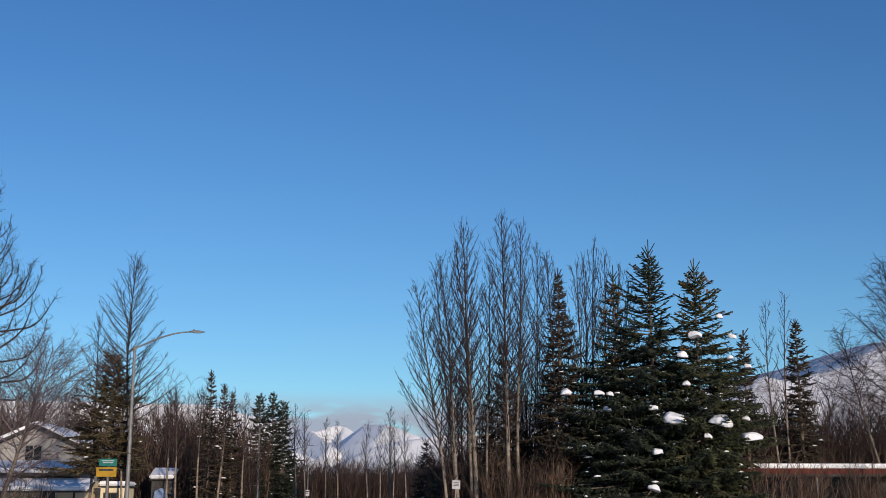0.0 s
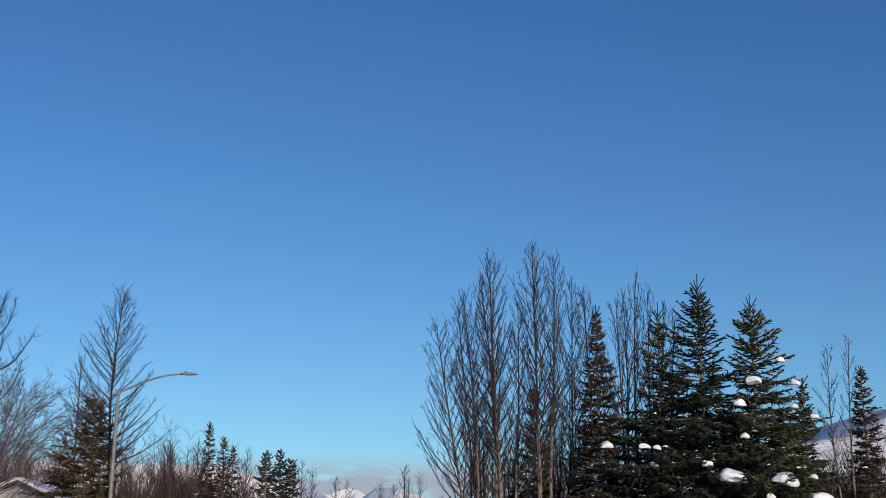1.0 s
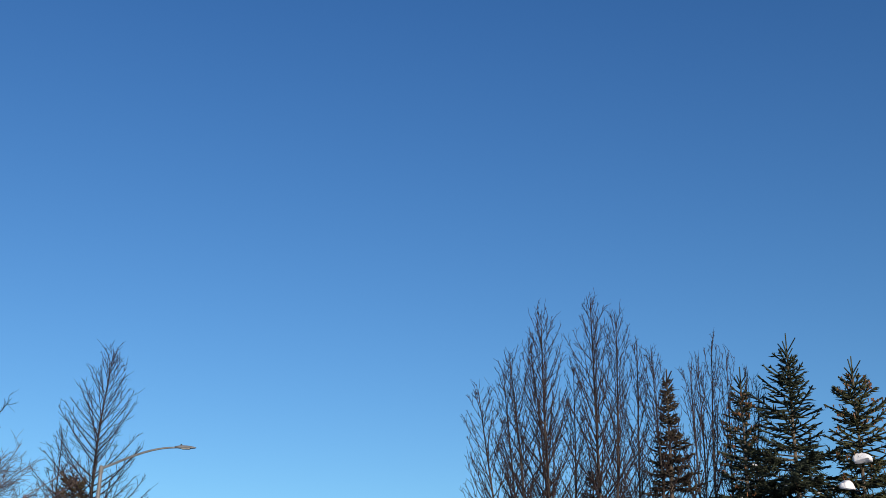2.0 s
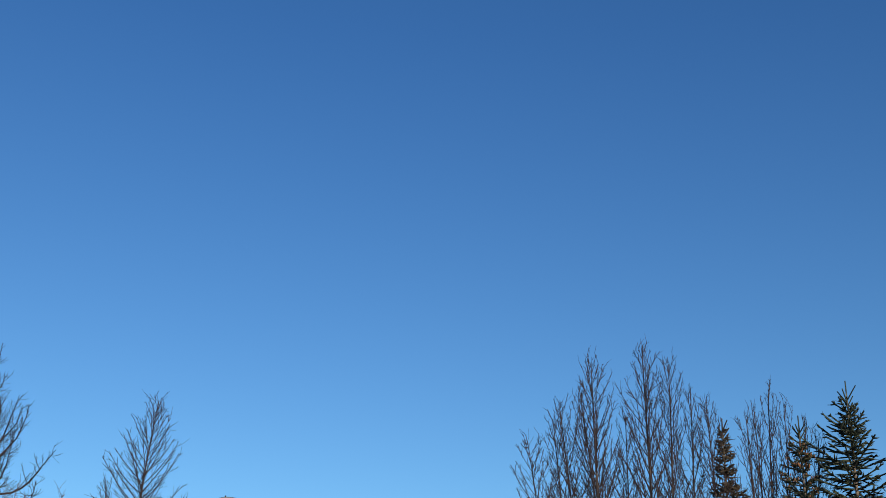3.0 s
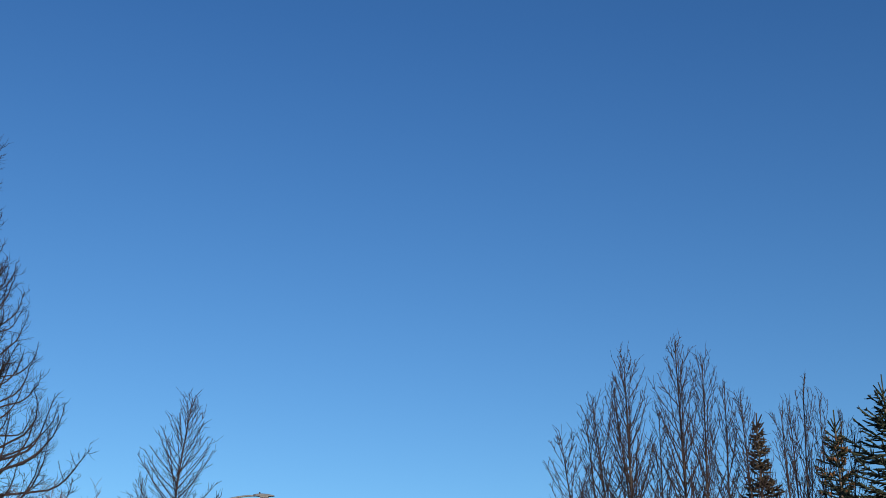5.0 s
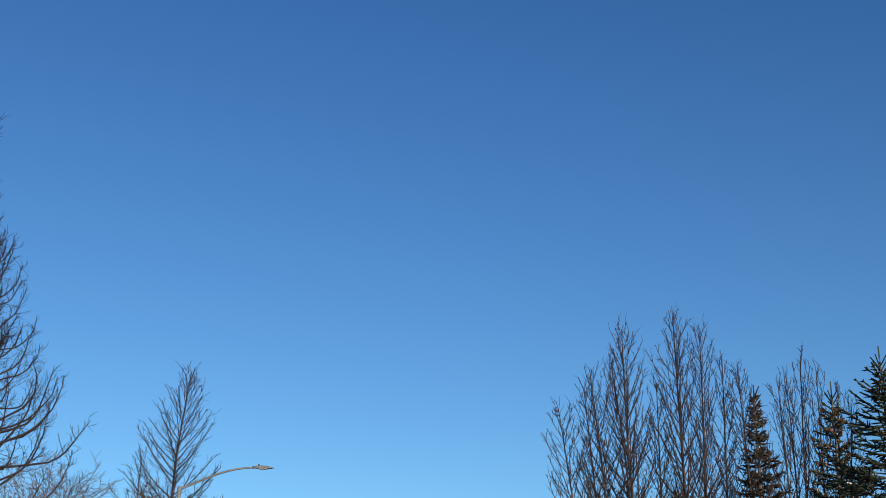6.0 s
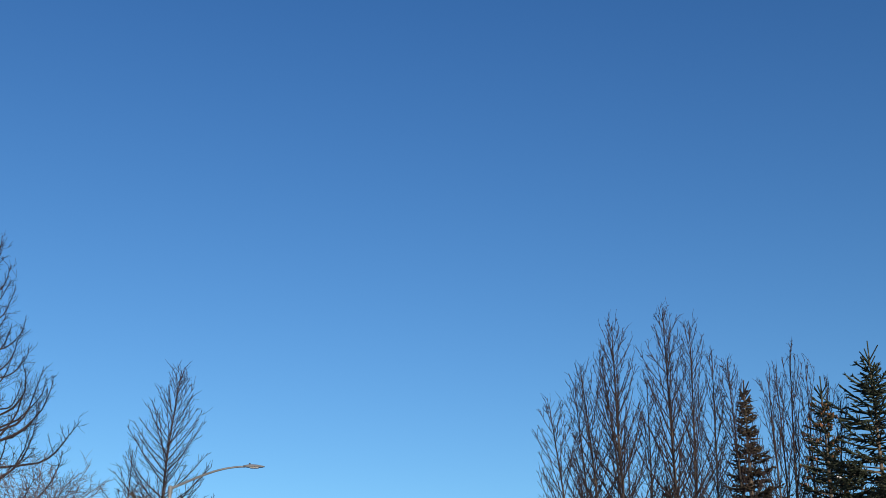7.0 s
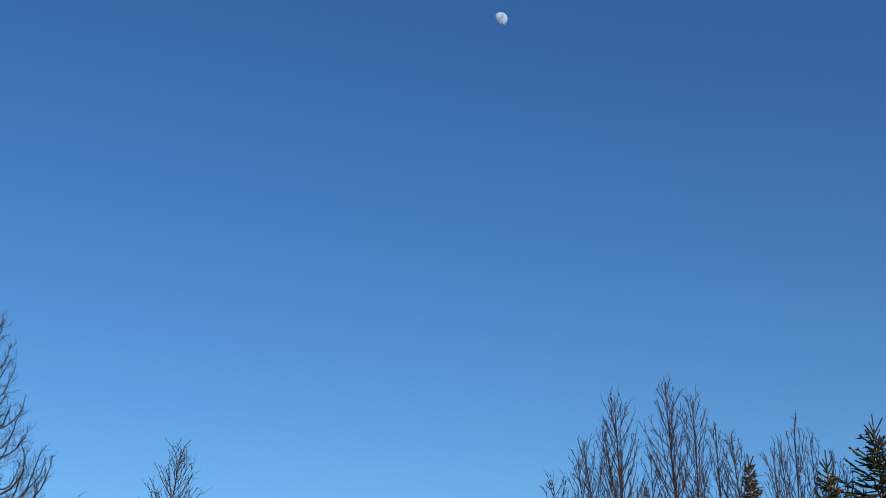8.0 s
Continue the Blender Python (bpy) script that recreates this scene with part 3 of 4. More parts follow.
# ---- spruces ----
place_spruce("spruce_tree", spruce(11, 16.2, 7.0, whorls=34, each=11, needle=0.041, droop=15, side=0.16, shape=0.98, lop=-0.28, spiky=True), pose(16.05, 66.0, 0), "tall dark green spruce with old snow on its boughs", NEEDLE, dust=290, seed=2, per=3)
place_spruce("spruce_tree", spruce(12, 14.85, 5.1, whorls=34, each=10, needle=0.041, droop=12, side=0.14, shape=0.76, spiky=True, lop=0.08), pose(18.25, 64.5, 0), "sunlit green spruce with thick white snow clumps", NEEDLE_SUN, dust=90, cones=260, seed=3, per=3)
place_spruce("spruce_tree", spruce(13, 14.75, 5.6, whorls=36, each=8, needle=0.039, droop=12, side=0.17, shape=1.3, lop=-0.22, spiky=True), pose(14.02, 66.3, 0), "spruce with rusty cone clusters near its top", NEEDLE, dust=110, cones=380, seed=4)
place_spruce("spruce_tree", spruce(14, 14.8, 3.3, whorls=34, each=8, low=0.28, needle=0.042, droop=22, side=0.17, shape=1.05), pose(10.85, 66.4, 0), "slender dull brown-green spruce among bare birches", NEEDLE_DULL, dust=12, seed=5)
place_spruce("spruce_tree", spruce(15, 11.9, 2.0, whorls=32, each=8, needle=0.042, droop=20, side=0.18, shape=0.75), pose(22.9, 70.8, 0), "narrow brown-green spruce behind the low building", NEEDLE_DULL, seed=6)
place_spruce("spruce_tree", spruce(16, 12.7, 2.4, whorls=32, each=8, needle=0.042, droop=22, side=0.18, shape=0.75), pose(26.3, 71.0, 0), "narrow dark spruce behind the low building", NEEDLE_DULL, dust=20, seed=7)
place_spruce("spruce_tree", spruce(17, 9.8, 3.9, whorls=24, each=8, low=0.36, droop=14, side=0.16, shape=0.62, lop=-0.15), pose(-14.2, 67.6, 0), "broad olive-brown spruce behind the street lamp", NEEDLE_OLIVE, dust=16, seed=8)
place_spruce("spruce_tree", spruce(18, 11.3, 2.0, whorls=26, each=7, needle=0.046, droop=18, side=0.22), pose(-24.2, 101.0, 0), "small dark spruce behind the grey house", NEEDLE_DULL, seed=9)
for i, (x, y, h) in enumerate(((-11.66, 90, 11.3), (-10.9, 92, 10.5), (-10.35, 93, 10.0))):
    place_spruce("spruce_tree", spruce(20 + i, h, 1.7, whorls=28, each=6, needle=0.042, droop=16, side=0.22), pose(x, y, 0), "slender dark spruce in a roadside stand", NEEDLE_DULL, "spruces of the roadside stand", seed=20 + i, dust=10)
for i, (x, y, h) in enumerate(((-12.75, 143.5, 14.4), (-11.3, 145, 14.8), (-10.0, 144, 13.6))):
    place_spruce("spruce_tree", spruce(30 + i, h, 3.0, whorls=32, each=8, needle=0.06, droop=10, side=0.24, shape=0.55), pose(x, y, 0), "dense dark spruce beside the road", NEEDLE, "spruces beside the road", seed=30 + i, dust=60, per=2)
place_spruce("spruce_tree", spruce(40, 10.8, 2.7, whorls=30, each=7, droop=16, side=0.2), pose(7.95, 69, 0), "thin spruce half hidden behind bare birches", NEEDLE_DULL, dust=10, seed=40)
place_spruce("spruce_tree", spruce(41, 5.5, 1.6, whorls=18, each=5, droop=10, side=0.18), pose(4.0, 80, 0), "small spruce at the roadside", NEEDLE_DULL, dust=8, seed=41)
place_spruce("spruce_tree", spruce(42, 3.0, 1.8, whorls=12, each=6, droop=10, side=0.18, shape=0.6), pose(4.6, 74, 0), "low snowy young spruce by the road", NEEDLE, dust=24, seed=42)

# ---- bare trees ----
birch = "leafless birch with a pale trunk and upright branches"
BIRCH = dict(up=0.085, sub_up=0.12, tip=0.12, wobble=0.032, subs=1.75, twigs=1.6, sub_long=0.32, fan=32, spur=0.4, even=0.74, taper=0.62, spurs=5.0, thin=0.9)


def roadside_birch(seed, height, girth, lean, crown, spread, angle, limbs, full, x, y, label=birch, group="roadside birches"):
    return place_bare("birch_tree", bare_tree(seed, height, girth, lean, crown, spread, angle, limbs, full=full, **BIRCH), pose(x, y, 0), label, group=group)


roadside_birch(51, 17.05, 0.13, (-0.75, 0), 0.22, 3.7, (52, 28), 84, 0.25, 6.1, 66.0)
roadside_birch(52, 17.7, 0.13, (-0.3, 0), 0.24, 3.5, (52, 28), 82, 0.25, 7.85, 66.0)
roadside_birch(53, 17.2, 0.10, (0.25, 0), 0.30, 3.0, (48, 26), 64, 0.3, 8.6, 66.6)
roadside_birch(54, 15.2, 0.11, (-1.1, 0), 0.24, 3.2, (48, 26), 62, 0.3, 5.2, 66.5)
roadside_birch(57, 13.6, 0.09, (-1.9, 0), 0.16, 3.6, (54, 30), 58, 0.2, 4.55, 66.2, "leaning leafless birch at the edge of the clump")
roadside_birch(50, 14.6, 0.08, (-1.5, 0), 0.22, 3.0, (50, 28), 46, 0.25, 5.35, 67.0)
roadside_birch(55, 15.4, 0.10, (-0.3, 0), 0.36, 2.8, (46, 26), 52, 0.3, 10.4, 66.0)
roadside_birch(56, 16.0, 0.09, (-0.9, 0.3), 0.3, 2.7, (46, 26), 46, 0.3, 6.0, 67.2)
roadside_birch(58, 15.2, 0.08, (0.2, 0), 0.3, 2.7, (46, 26), 44, 0.3, 6.9, 68.0)
roadside_birch(59, 16.3, 0.09, (0.25, 0), 0.32, 2.8, (46, 26), 46, 0.3, 9.6, 67.6)
for i, (x, h, l) in enumerate(((12.2, 15.1, -0.5), (13.15, 16.4, 0.05), (13.75, 15.6, 0.3), (14.6, 14.9, 0.6), (12.75, 15.6, -0.1), (15.2, 14.4, 0.7))):
    roadside_birch(60 + i, h, 0.085, (l, 0), 0.4, 3.7, (30, 16), 22, 0.2, x - l * 0.8, 67.2 + 0.2 * i, "slim leafless birch behind the spruces", "slim birches")
place_bare("aspen_tree", bare_tree(71, 15.2, 0.12, (-0.1, 0), 0.38, 3.6, (76, 32), 84, full=0.06, taper=0.72, up=0.07, sub_up=0.08, tip=0.09, wobble=0.03, subs=2.1, twigs=1.9, fan=35, spur=0.4, even=0.82, sub_long=0.28, spurs=4.0, thin=0.9), pose(-13.15, 67.2, 0), "leafless conical aspen behind the street lamp", bark=BARK_GREY)
place_bare("aspen_tree", bare_tree(72, 12.3, 0.08, (0, 0), 0.4, 1.9, (46, 26), 30, full=0.2, **BIRCH), pose(-15.75, 70, 0), "slim leafless aspen behind the street lamp", bark=BARK_GREY)
place_bare("cottonwood_tree", bare_tree(73, 27.0, 0.36, (0.4, 0), 0.16, 8.8, (88, 50), 215, full=0.16, up=0.02, hook=0.42, sub_up=0.16, tip=0.2, wobble=0.10, twigs=2.6, subs=2.8, sub_long=0.2, even=0.86, fan=52, thin=0.9, taper=1.28, spurs=6.0), pose(-24.2, 66.0, 0), "large leafless cottonwood with upturned branch tips", bark=BARK_GREY)
place_bare("willow_tree", bare_tree(74, 9.6, 0.13, (2.6, 0), 0.16, 6.4, (68, 40), 56, full=0.5, up=0.025, sub_up=0.0, tip=-0.02, wobble=0.08, twigs=3.8, subs=3.0, thin=0.85, even=0.75, spur=0.6, fan=42), pose(-19.3, 64.0, 0), "wide leafless willow with a haze of fine twigs", bark=BARK_GREY, twig=TWIG_WILLOW)
place_bare("birch_tree", bare_tree(75, 13.5, 0.08, (-0.5, 0), 0.5, 1.6, (50, 30), 20, full=0.3, **BIRCH), pose(24.7, 70.3, 0), "thin pale leaning birch behind the building", group="thin birches")
place_bare("birch_tree", bare_tree(76, 14.1, 0.08, (0.1, 0), 0.5, 1.3, (45, 25), 18, full=0.3, **BIRCH), pose(25.4, 70.3, 0), "thin pale upright birch behind the building", group="thin birches")
DROOP = dict(up=-0.02, sub_up=-0.10, tip=-0.14, wobble=0.07, subs=3.6, twigs=4.0, fan=44, spur=0.7, thin=0.9)
place_bare("birch_tree", bare_tree(77, 16.6, 0.2, (-0.7, 0), 0.25, 5.2, (48, 26), 60, full=0.3, **DROOP), pose(33.1, 71.5, 0), "spreading weeping birch behind the low building", bark=BARK_GREY)
place_bare("birch_tree", bare_tree(78, 12.0, 0.11, (-2.6, 0), 0.35, 3.4, (56, 30), 40, full=0.4, **DROOP), pose(31.6, 70.8, 0), "smaller arching weeping birch behind the low building", bark=BARK_GREY)
stand = [place_bare("birch_tree", bare_tree(80 + i, 9.6, 0.085, (0.3 * (i - 1), 0), 0.35, 1.6, (45, 26), 24, full=0.3, up=0.05, sub_up=0.1, tip=0.1, wobble=0.04, thin=0.9), pose(x, y, 0),
                    "thin pale-trunked birch in a roadside stand", group="thin birches of the stand") for i, (x, y) in enumerate(((-13.1, 85), (-11.9, 87), (-10.4, 86)))]
for i, (x, y, turn) in enumerate(((-16.6, 84, 40), (-14.4, 89, 300), (-9.3, 92, 80), (-5.4, 110, 20), (-4.0, 118, 140), (-2.9, 124, 250), (0.2, 125, 60), (1.4, 128, 170), (2.7, 122, 280), (3.9, 115, 10), (2.0, 104, 130), (-5.9, 103, 222))):
    copy_thing(stand[i % 3], pose(x, y, 0, 0, 0, turn))


# ---- brush and far woods ----
def shrub(seed, stems, height, twigs):
    rng = random.Random(seed)
    rows = []
    for _ in range(stems):
        a, t = rng.uniform(4, 30), rng.random() * 6.3
        d = Vector((math.sin(radians(a)) * math.cos(t), math.sin(radians(a)) * math.sin(t), math.cos(radians(a))))
        long = height * rng.uniform(0.6, 1.05)
        pts, ways = grow(rng, Vector((rng.gauss(0, 0.2), rng.gauss(0, 0.2), -0.05)), d, long, 0.017, 0.006, 3, 0.04, 0.07, rows)
        for _ in range(twigs):
            p, v = along(pts, ways, rng.uniform(0.25, 0.98))
            grow(rng, p, aside(rng, v, 35), rng.uniform(0.4, 1.0), 0.010, 0.004, 1, 0.08, 0.08, rows)
    return rows


def sapling(seed, height, branches, thick):
    """A light leafless tree for dense stands."""
    rng = random.Random(seed)
    rows = []
    pts, ways = grow(rng, Vector((0, 0, -0.05)), Vector((rng.gauss(0, 0.03), rng.gauss(0, 0.03), 1)).normalized(), height, thick, 0.01, 6, 0.02, 0.02, rows)
    for k in range(branches):
        f = rng.uniform(0.25, 0.98)
        p, v = along(pts, ways, f)
        long = height * 0.24 * (1.1 - f) + 0.4
        bp, bw = grow(rng, p, aside(rng, v, 40), long, thick * 0.35, 0.006, 3, 0.08, 0.05, rows)
        for _ in range(4):
            q, u = along(bp, bw, rng.uniform(0.3, 1.0))
            grow(rng, q, aside(rng, u, 32), rng.uniform(0.3, 0.8), 0.010, 0.005, 1, 0.1, 0.05, rows)
    return rows


def thicket(name, label, seed, count, x, y, tall, plants, material, category="brush"):
    rng = random.Random(seed)
    rows = []
    for k, plant in enumerate(plants):
        spots = []
        for _ in range(count // len(plants)):
            spots.append((rng.uniform(*x), rng.uniform(*y), -0.05, rng.random() * 6.3, rng.uniform(*tall), rng.uniform(0.9, 1.15)))
        rows.append(baked(plant, spots))
    return tagged(new(name, tubes(name, np.concatenate(rows), 3, material)), label, category, kind="stuff")


SHRUBS = [shrub(90 + i, 8, 3.0, 7) for i in range(3)]
SAPLINGS = [sapling(95 + i, 9.0, 16, 0.045) for i in range(3)]
thicket("brush", "brown leafless brush behind the low building", 1, 460, (19.5, 42), (71.8, 86), (1.5, 2.7), SHRUBS, TWIG_DARK)
thicket("brush", "brown leafless brush under the roadside birches", 2, 360, (4.8, 20), (67.6, 84), (1.0, 2.0), SHRUBS, TWIG_RED)
thicket("brush", "reddish brown brush at the foot of the spruces", 17, 30, (6.6, 10.8), (64.0, 65.6), (0.9, 1.6), SHRUBS, TWIG_RED)
thicket("brush", "dense brown brush between house and road", 3, 260, (-34, -12.4), (100, 125), (1.6, 3.1), SHRUBS, TWIG_RED)
thicket("brush", "tall leafless shrubs in front of the grey house", 19, 3, (-19.8, -16.2), (60.5, 63.5), (1.2, 1.6), SHRUBS, TWIG_RED)
thicket("brush", "brown brush beside the grey house", 4, 15, (-34, -19.5), (74, 79), (0.9, 1.7), SHRUBS, TWIG_RED)
thicket("brush", "brown brush along the far road", 5, 190, (4.8, 34), (100, 180), (1.3, 2.6), SHRUBS, TWIG)
thicket("brush", "brown brush along the far road", 6, 150, (-34, -14.0), (126, 190), (1.5, 2.9), SHRUBS, TWIG_RED)
thicket("far_woods", "distant brown leafless woods across the road's end", 7, 210, (-130, 120), (272, 340), (0.95, 1.3), SAPLINGS, TWIG_RED, "woods")
thicket("far_woods", "distant dense brown thicket across the road's end", 13, 900, (-46, 34), (262, 350), (2.6, 4.0), SHRUBS, TWIG_DARK, "woods")
thicket("far_woods", "distant brown leafless woods to one side", 8, 90, (8, 70), (150, 262), (0.75, 1.0), SAPLINGS, TWIG_RED, "woods")
thicket("far_woods", "distant brown leafless woods by the road", 9, 90, (-90, -16), (150, 262), (0.75, 1.15), SAPLINGS, TWIG_RED, "woods")
thicket("young_trees", "dense stand of leafless saplings behind the birches", 14, 140, (5.2, 16.5), (68.2, 84), (0.8, 1.3), SAPLINGS, TWIG_DARK, "saplings")
thicket("young_trees", "dense stand of leafless saplings behind the house", 15, 230, (-38, -13.5), (101, 122), (0.95, 1.32), SAPLINGS, TWIG_RED, "saplings")
thicket("young_trees", "dense stand of leafless saplings behind the low building", 16, 190, (21, 46), (72.5, 90), (0.6, 0.95), SAPLINGS, TWIG_DARK, "saplings")
thicket("young_trees", "brown leafless saplings behind the grey house", 22, 150, (-42, -25), (100, 118), (1.0, 1.3), SAPLINGS, TWIG_RED, "saplings")
thicket("young_trees", "dark leafless saplings beside the far road", 21, 120, (-23, -11.8), (104, 132), (0.95, 1.25), SAPLINGS, TWIG_DARK, "saplings")
thicket("young_trees", "leafless saplings between the roadside spruces", 18, 40, (-12.6, -9.4), (95, 125), (0.8, 1.05), SAPLINGS, TWIG_RED, "saplings")
far_green = [sum(spruce(110 + i, 9.5, 1.7, whorls=14, each=5, droop=14, side=0.9, inner=False, needle=0.08)[:3], []) for i in range(2)]
thicket("far_spruces", "distant dark spruces among the leafless woods", 10, 18, (-90, 110), (240, 320), (0.6, 1.15), far_green, NEEDLE_DULL, "woods")


# ---- snow clumps on the big spruces ----
def snow_cushion(seed):
    """One thick cushion of snow, rounded above and flat below, drooping at one end."""
    v, f = lump(seed, 4)
    v = np.sign(v) * np.abs(v) ** 0.82
    rng = random.Random(seed)
    a, b = rng.uniform(0.12, 0.3), rng.uniform(2.0, 3.2)
    v[:, 2] = 0.68 * v[:, 2] * (1 + 0.16 * np.sin(v[:, 0] * b + seed)) - a * np.maximum(v[:, 0], 0) ** 2
    return mesh_of("snow_clump", v, f, SNOW)


CLUMPS = [snow_cushion(10 + 3 * i) for i in range(4)]
for i, (x, y, z, wide, tall) in enumerate((
        (17.73, 63.3, 10.48, 0.34, 0.24), (16.96, 63.2, 9.36, 0.30, 0.22), (16.31, 62.6, 5.86, 0.64, 0.36), (18.72, 62.6, 5.76, 0.60, 0.34), (20.5, 62.9, 4.98, 0.56, 0.30),
        (19.33, 64.0, 11.61, 0.22, 0.16), (20.01, 64.0, 10.5, 0.24, 0.17), (10.82, 64.6, 7.44, 0.30, 0.20), (12.61, 64.4, 7.40, 0.28, 0.17), (13.2, 64.4, 7.35, 0.2, 0.14),
        (15.33, 62.8, 4.18, 0.28, 0.20), (17.06, 63.0, 7.8, 0.22, 0.16), (18.01, 62.6, 5.0, 0.20, 0.17), (15.02, 62.7, 2.3, 0.34, 0.20), (15.25, 63.1, 6.5, 0.26, 0.18),
        (20.4, 63.6, 6.0, 0.22, 0.16), (13.0, 64.2, 6.5, 0.24, 0.15), (19.5, 62.9, 9.2, 0.18, 0.13), (20.6, 63.4, 8.8, 0.2, 0.15))):
    ob = new("snow_clump", CLUMPS[i % 4])
    ob.matrix_world = pose(x, y - 0.3, z, (i * 37) % 19 - 9, (i * 53) % 23 - 11, (i * 67) % 40 - 20) @ Matrix.Diagonal((wide * 0.98, wide * 0.85, tall * 1.5, 1))
    tagged(ob, "thick white snow clump on a spruce bough", "snow clump", "snow clumps on the spruces")


# ---- grey house with its garage ----
def window(parent, x0, x1, z0, z1, y, panes, trim=None):
    win = part("window", box("window", (x1 - x0, 0.04, z1 - z0), GLASS, 0, ((x0 + x1) / 2, y - 0.025, (z0 + z1) / 2)), parent, "dark double window with pale frame")
    for x, z, a, b in ((x0 - 0.04, (z0 + z1) / 2, 0.08, z1 - z0 + 0.16), (x1 + 0.04, (z0 + z1) / 2, 0.08, z1 - z0 + 0.16),
                       ((x0 + x1) / 2, z0 - 0.04, x1 - x0, 0.08), ((x0 + x1) / 2, z1 + 0.04, x1 - x0, 0.08)):
        part("window_frame", box("window_frame", (a, 0.08, b), trim or WHITE_TRIM, 0.01, (x, y - 0.03, z)), win)
    for k in range(1, panes):
        part("mullion", box("mullion", (0.06, 0.07, z1 - z0), trim or WHITE_TRIM, 0.01, (x0 + (x1 - x0) * k / panes, y - 0.025, (z0 + z1) / 2)), win)


def slab(name, a, b, thick, y0, y1, material, bevel=0.0):
    """A sloping slab in x and z between a and b."""
    return prism(name, ((a[0], a[1]), (b[0], b[1]), (b[0], b[1] + thick), (a[0], a[1] + thick)), y0, y1, material, bevel)


house = root("house", pose(-24.2, 90, 0.3), "grey two-storey gabled house with a snowy roof", "house")
wall = part("wall", prism("wall", ((-3.3, -0.4), (3.3, -0.4), (3.3, 5.25), (0, 6.75), (-3.3, 5.25)), 0, 9, SIDING), house, "weathered grey siding")
for k in range(22):
    z = 3.9 + k * 0.13
    half = 3.3 if z < 5.2 else 3.3 * (6.7 - z) / 1.5
    if half > 0.2:
        part("siding_board", box("siding_board", (2 * half - 0.02, 0.03, 0.115), SIDING, 0.008, (0, -0.016, z)), wall)
for s in (-1, 1):
    roof = part("roof", slab("roof", (0, 6.78), (4.0 * s, 4.96), 0.16, -0.5, 9.5, DARK_TRIM), house, "dark shingled roof slope")
    part("roof_snow", slab("roof_snow", (0, 6.95), (3.95 * s, 5.15), 0.24, -0.46, 9.46, SNOW, 0.05), roof, "thick snow layer on the roof")
    part("barge_board", slab("barge_board", (0, 6.72), (4.03 * s, 4.89), 0.2, -0.56, -0.51, DARK_TRIM), house)
window(house, -0.75, 0.4, 4.35, 5.4, 0.0, 2, SIDING)

garage = root("garage", pose(-23.2, 83.5, 0), "cream garage with a snow-laden lean-to roof", "garage")
part("wall", box("wall", (8.2, 5.9, 3.1), CREAM, 0.01, (0, 3.1, 1.55)), garage)
roofm = prism("roof", ((-4.4, 0), (4.4, 0), (4.4, 0.14), (-4.4, 0.14)), 0, 7.0, DARK_TRIM)
tilt = pose(0, -0.6, 3.42, 6.5)
part("roof", roofm, garage, at=tilt)
part("roof_snow", box("roof_snow", (8.7, 6.9, 0.30), SNOW, 0.08, (0, 3.5, 0.30)), garage, "thick snow layer on the roof", at=tilt)
part("fascia", box("fascia", (8.9, 0.05, 0.12), DARK_TRIM, 0.005, (0, -0.64, 3.44)), garage)
porch = part("porch_roof", box("porch_roof", (9.2, 1.9, 0.1), DARK_TRIM, 0.01, (0.25, 0, 0)), garage, "lower porch roof under snow", at=pose(0, -0.9, 2.62, 20))
part("porch_snow", box("porch_snow", (9.1, 1.85, 0.30), SNOW, 0.09, (0.25, 0, 0.20)), porch, "snow layer on the porch roof")
for x in (-4.0, 3.85):
    part("post", box("post", (0.12, 0.12, 2.3), DARK_TRIM, 0.01, (x, -1.6, 1.15)), garage)
window(garage, 1.2, 2.2, 1.4, 2.3, 0.15, 2)
window(garage, -3.0, -1.4, 1.2, 2.3, 0.15, 2)

annex = root("outbuilding", pose(-17.45, 85.0, 0), "small cream outbuilding with a snowy roof beside the garage", "outbuilding")
part("wall", box("wall", (1.7, 3.0, 2.62), CREAM, 0.01, (0, 1.5, 1.31)), annex)
part("roof", box("roof", (2.0, 3.5, 0.1), DARK_TRIM, 0.01, (0, 1.5, 2.70)), annex)
part("roof_snow", box("roof_snow", (1.95, 3.45, 0.3), SNOW, 0.1, (0, 1.5, 2.9)), annex, "thick snow on the roof")
window(annex, -0.55, 0.25, 1.2, 2.2, 0.0, 2, DARK_TRIM)

shed = root("shed", pose(-16.15, 97, 0), "small shed with a snowy roof and blue tarp", "shed")
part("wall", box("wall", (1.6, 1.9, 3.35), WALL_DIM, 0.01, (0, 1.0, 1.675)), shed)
part("roof", box("roof", (2.0, 2.5, 0.12), DARK_TRIM, 0.01), shed, at=pose(0, 1.0, 3.72, 16))
part("roof_snow", box("roof_snow", (1.95, 2.45, 0.3), SNOW, 0.1, (0, 0, 0.2)), shed, "thick snow on the roof", at=pose(0, 1.0, 3.72, 16))
part("tarp", prism("tarp", ((-0.75, 0), (0.75, 0), (0.55, 2.3), (0.1, 2.75), (-0.45, 2.5)), -0.5, -0.06, BLUE, 0.06), shed, "faded blue tarp hung on the shed")

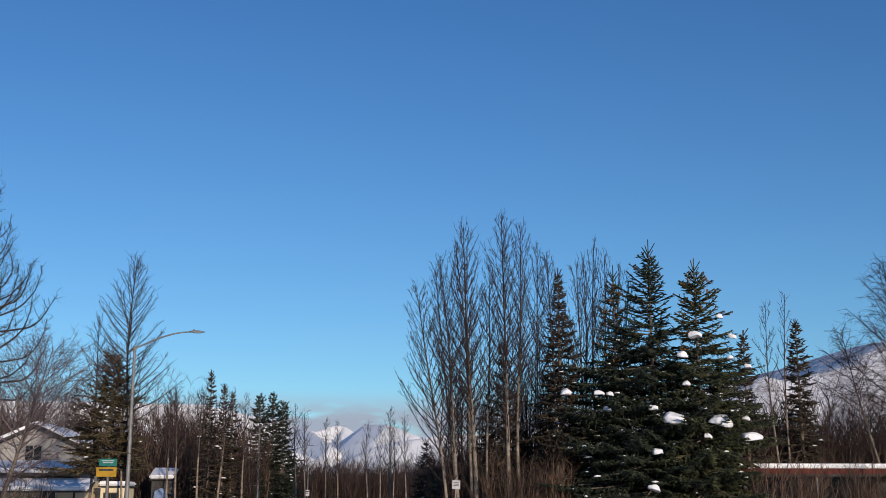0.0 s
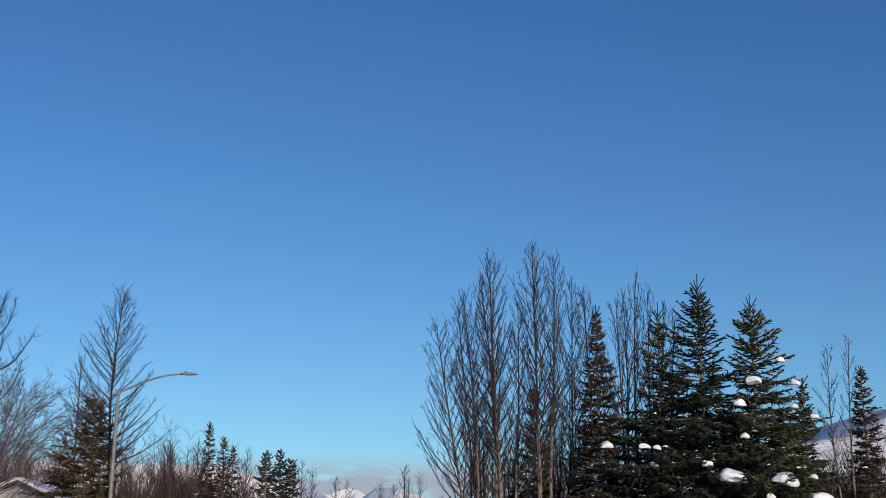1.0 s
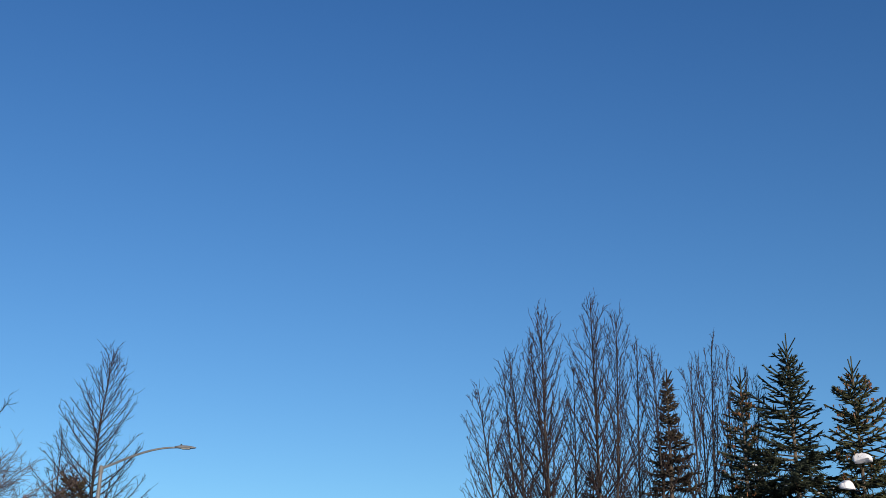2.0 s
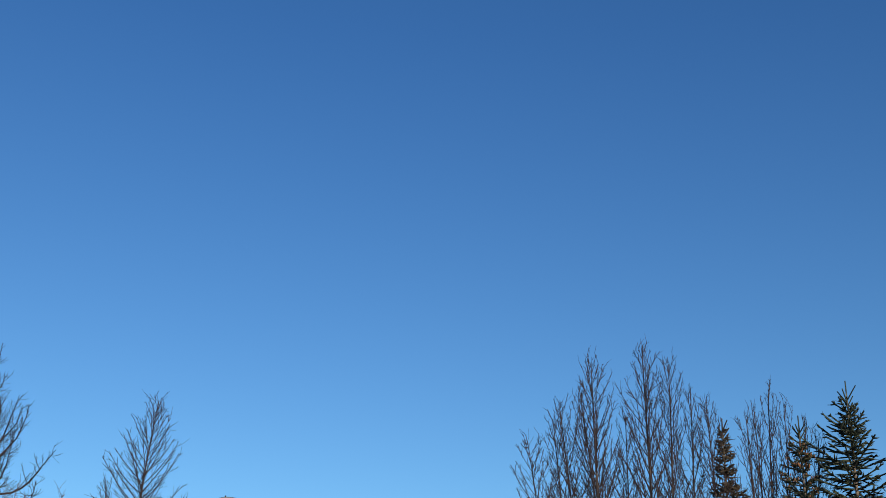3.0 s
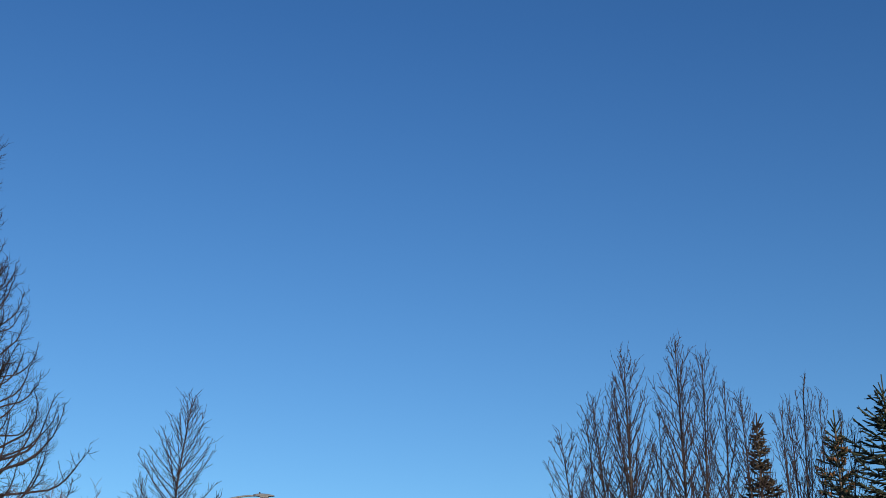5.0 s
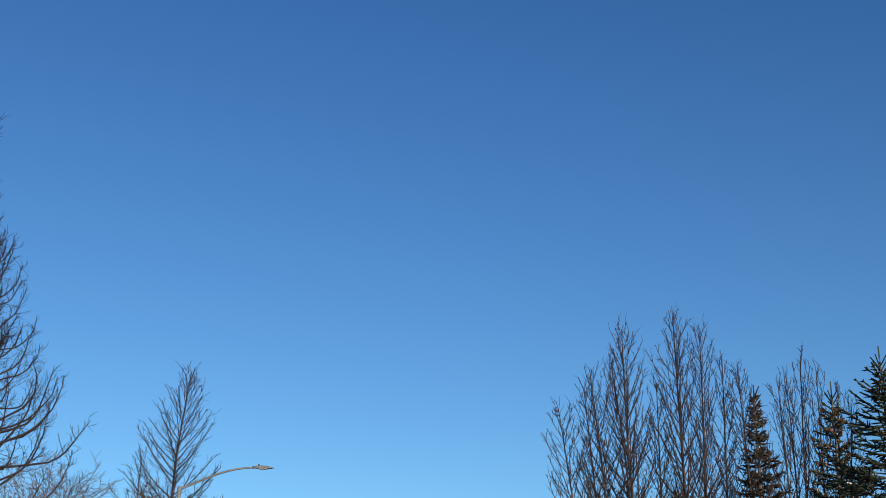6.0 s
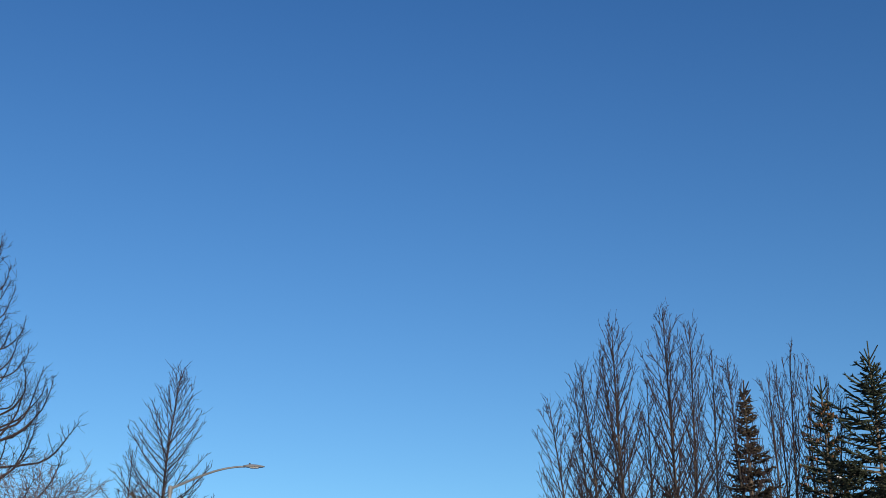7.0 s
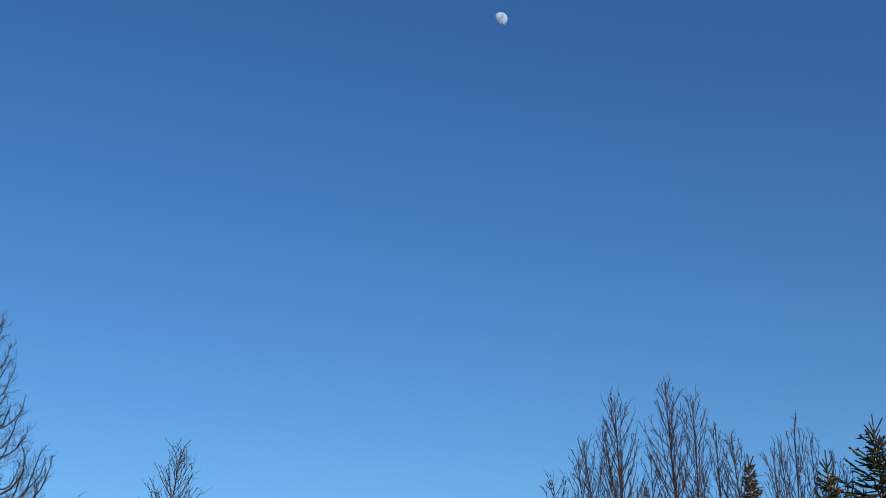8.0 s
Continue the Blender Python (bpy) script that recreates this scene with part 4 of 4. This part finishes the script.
# ---- low building with a red-edged flat roof ----
low = root("building", pose(20.5, 65.5, 0), "long low grey building with a red roof edge", "building")
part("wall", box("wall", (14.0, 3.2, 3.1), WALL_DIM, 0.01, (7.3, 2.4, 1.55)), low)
part("roof", box("roof", (15.0, 4.6, 0.14), DARK_TRIM, 0.01, (7.4, 2.0, 3.19)), low)
part("fascia", box("fascia", (15.1, 0.07, 0.30), RED_TRIM, 0.01, (7.4, -0.34, 3.27)), low, "dull red painted roof edge")
part("gutter", box("gutter", (15.1, 0.12, 0.14), DARK_TRIM, 0.03, (7.4, -0.44, 3.05)), low)
part("roof_snow", box("roof_snow", (14.95, 4.66, 0.34), SNOW, 0.1, (7.4, 1.96, 3.52)), low, "even snow layer on the flat roof")
for x in (0.3, 4.35, 8.4, 12.6):
    part("post", box("post", (0.11, 0.11, 3.1), GALV, 0.01, (x, -0.2, 1.55)), low)
for x in (0.7, 4.7, 8.8):
    window(low, x, x + 3.4, 0.6, 2.95, 0.8, 4, DARK_TRIM)
thicket("brush", "leafless twigs in front of the low building", 12, 54, (20.6, 35), (62.0, 64.7), (0.95, 1.5), SHRUBS, TWIG_RED)


# ---- signs ----
def sign(name, at, tall, boards, label):
    s = root(name, at, label, "sign")
    part("post", tubes("post", [(0, 0, 0, 0, 0, tall, 0.035, 0.032)], 10, GALV), s)
    for x, z, w, h, material, bar, lines in boards:
        b = part("board", box("board", (w, 0.02, h), material, 0.006, (x, -0.05, z)), s)
        for k in range(lines):
            part("bar", box("bar", (w * (0.7 - 0.12 * (k % 2)), 0.006, h * 0.5 / (lines * 2.4)), bar, 0, (x, -0.064, z + h * (0.22 - 0.5 * k / max(lines, 1)))), b)
    return s


sign("street_sign", pose(-12.6, 60, 0), 3.75, [(-0.02, 3.52, 0.86, 0.36, SIGN_GREEN, SIGN_WHITE, 2), (-0.08, 3.06, 0.98, 0.46, SIGN_YELLOW, BAR_DARK, 1)], "green street sign over a yellow warning sign")
sign("road_sign", pose(4.68, 64, 0, 0, 2, 32), 2.8, [(0, 2.52, 0.52, 0.46, SIGN_WHITE, BAR_DARK, 3)], "small white road sign with dark lines")
sign("road_sign", pose(4.3, 95, 0), 2.5, [(0, 2.2, 0.5, 0.6, SIGN_WHITE, BAR_DARK, 2)], "white road sign further along the road")
sign("road_sign", pose(-11.2, 232, 0), 3.9, [(0, 3.4, 0.9, 1.1, SIGN_WHITE, BAR_DARK, 2)], "white road sign far down the road")
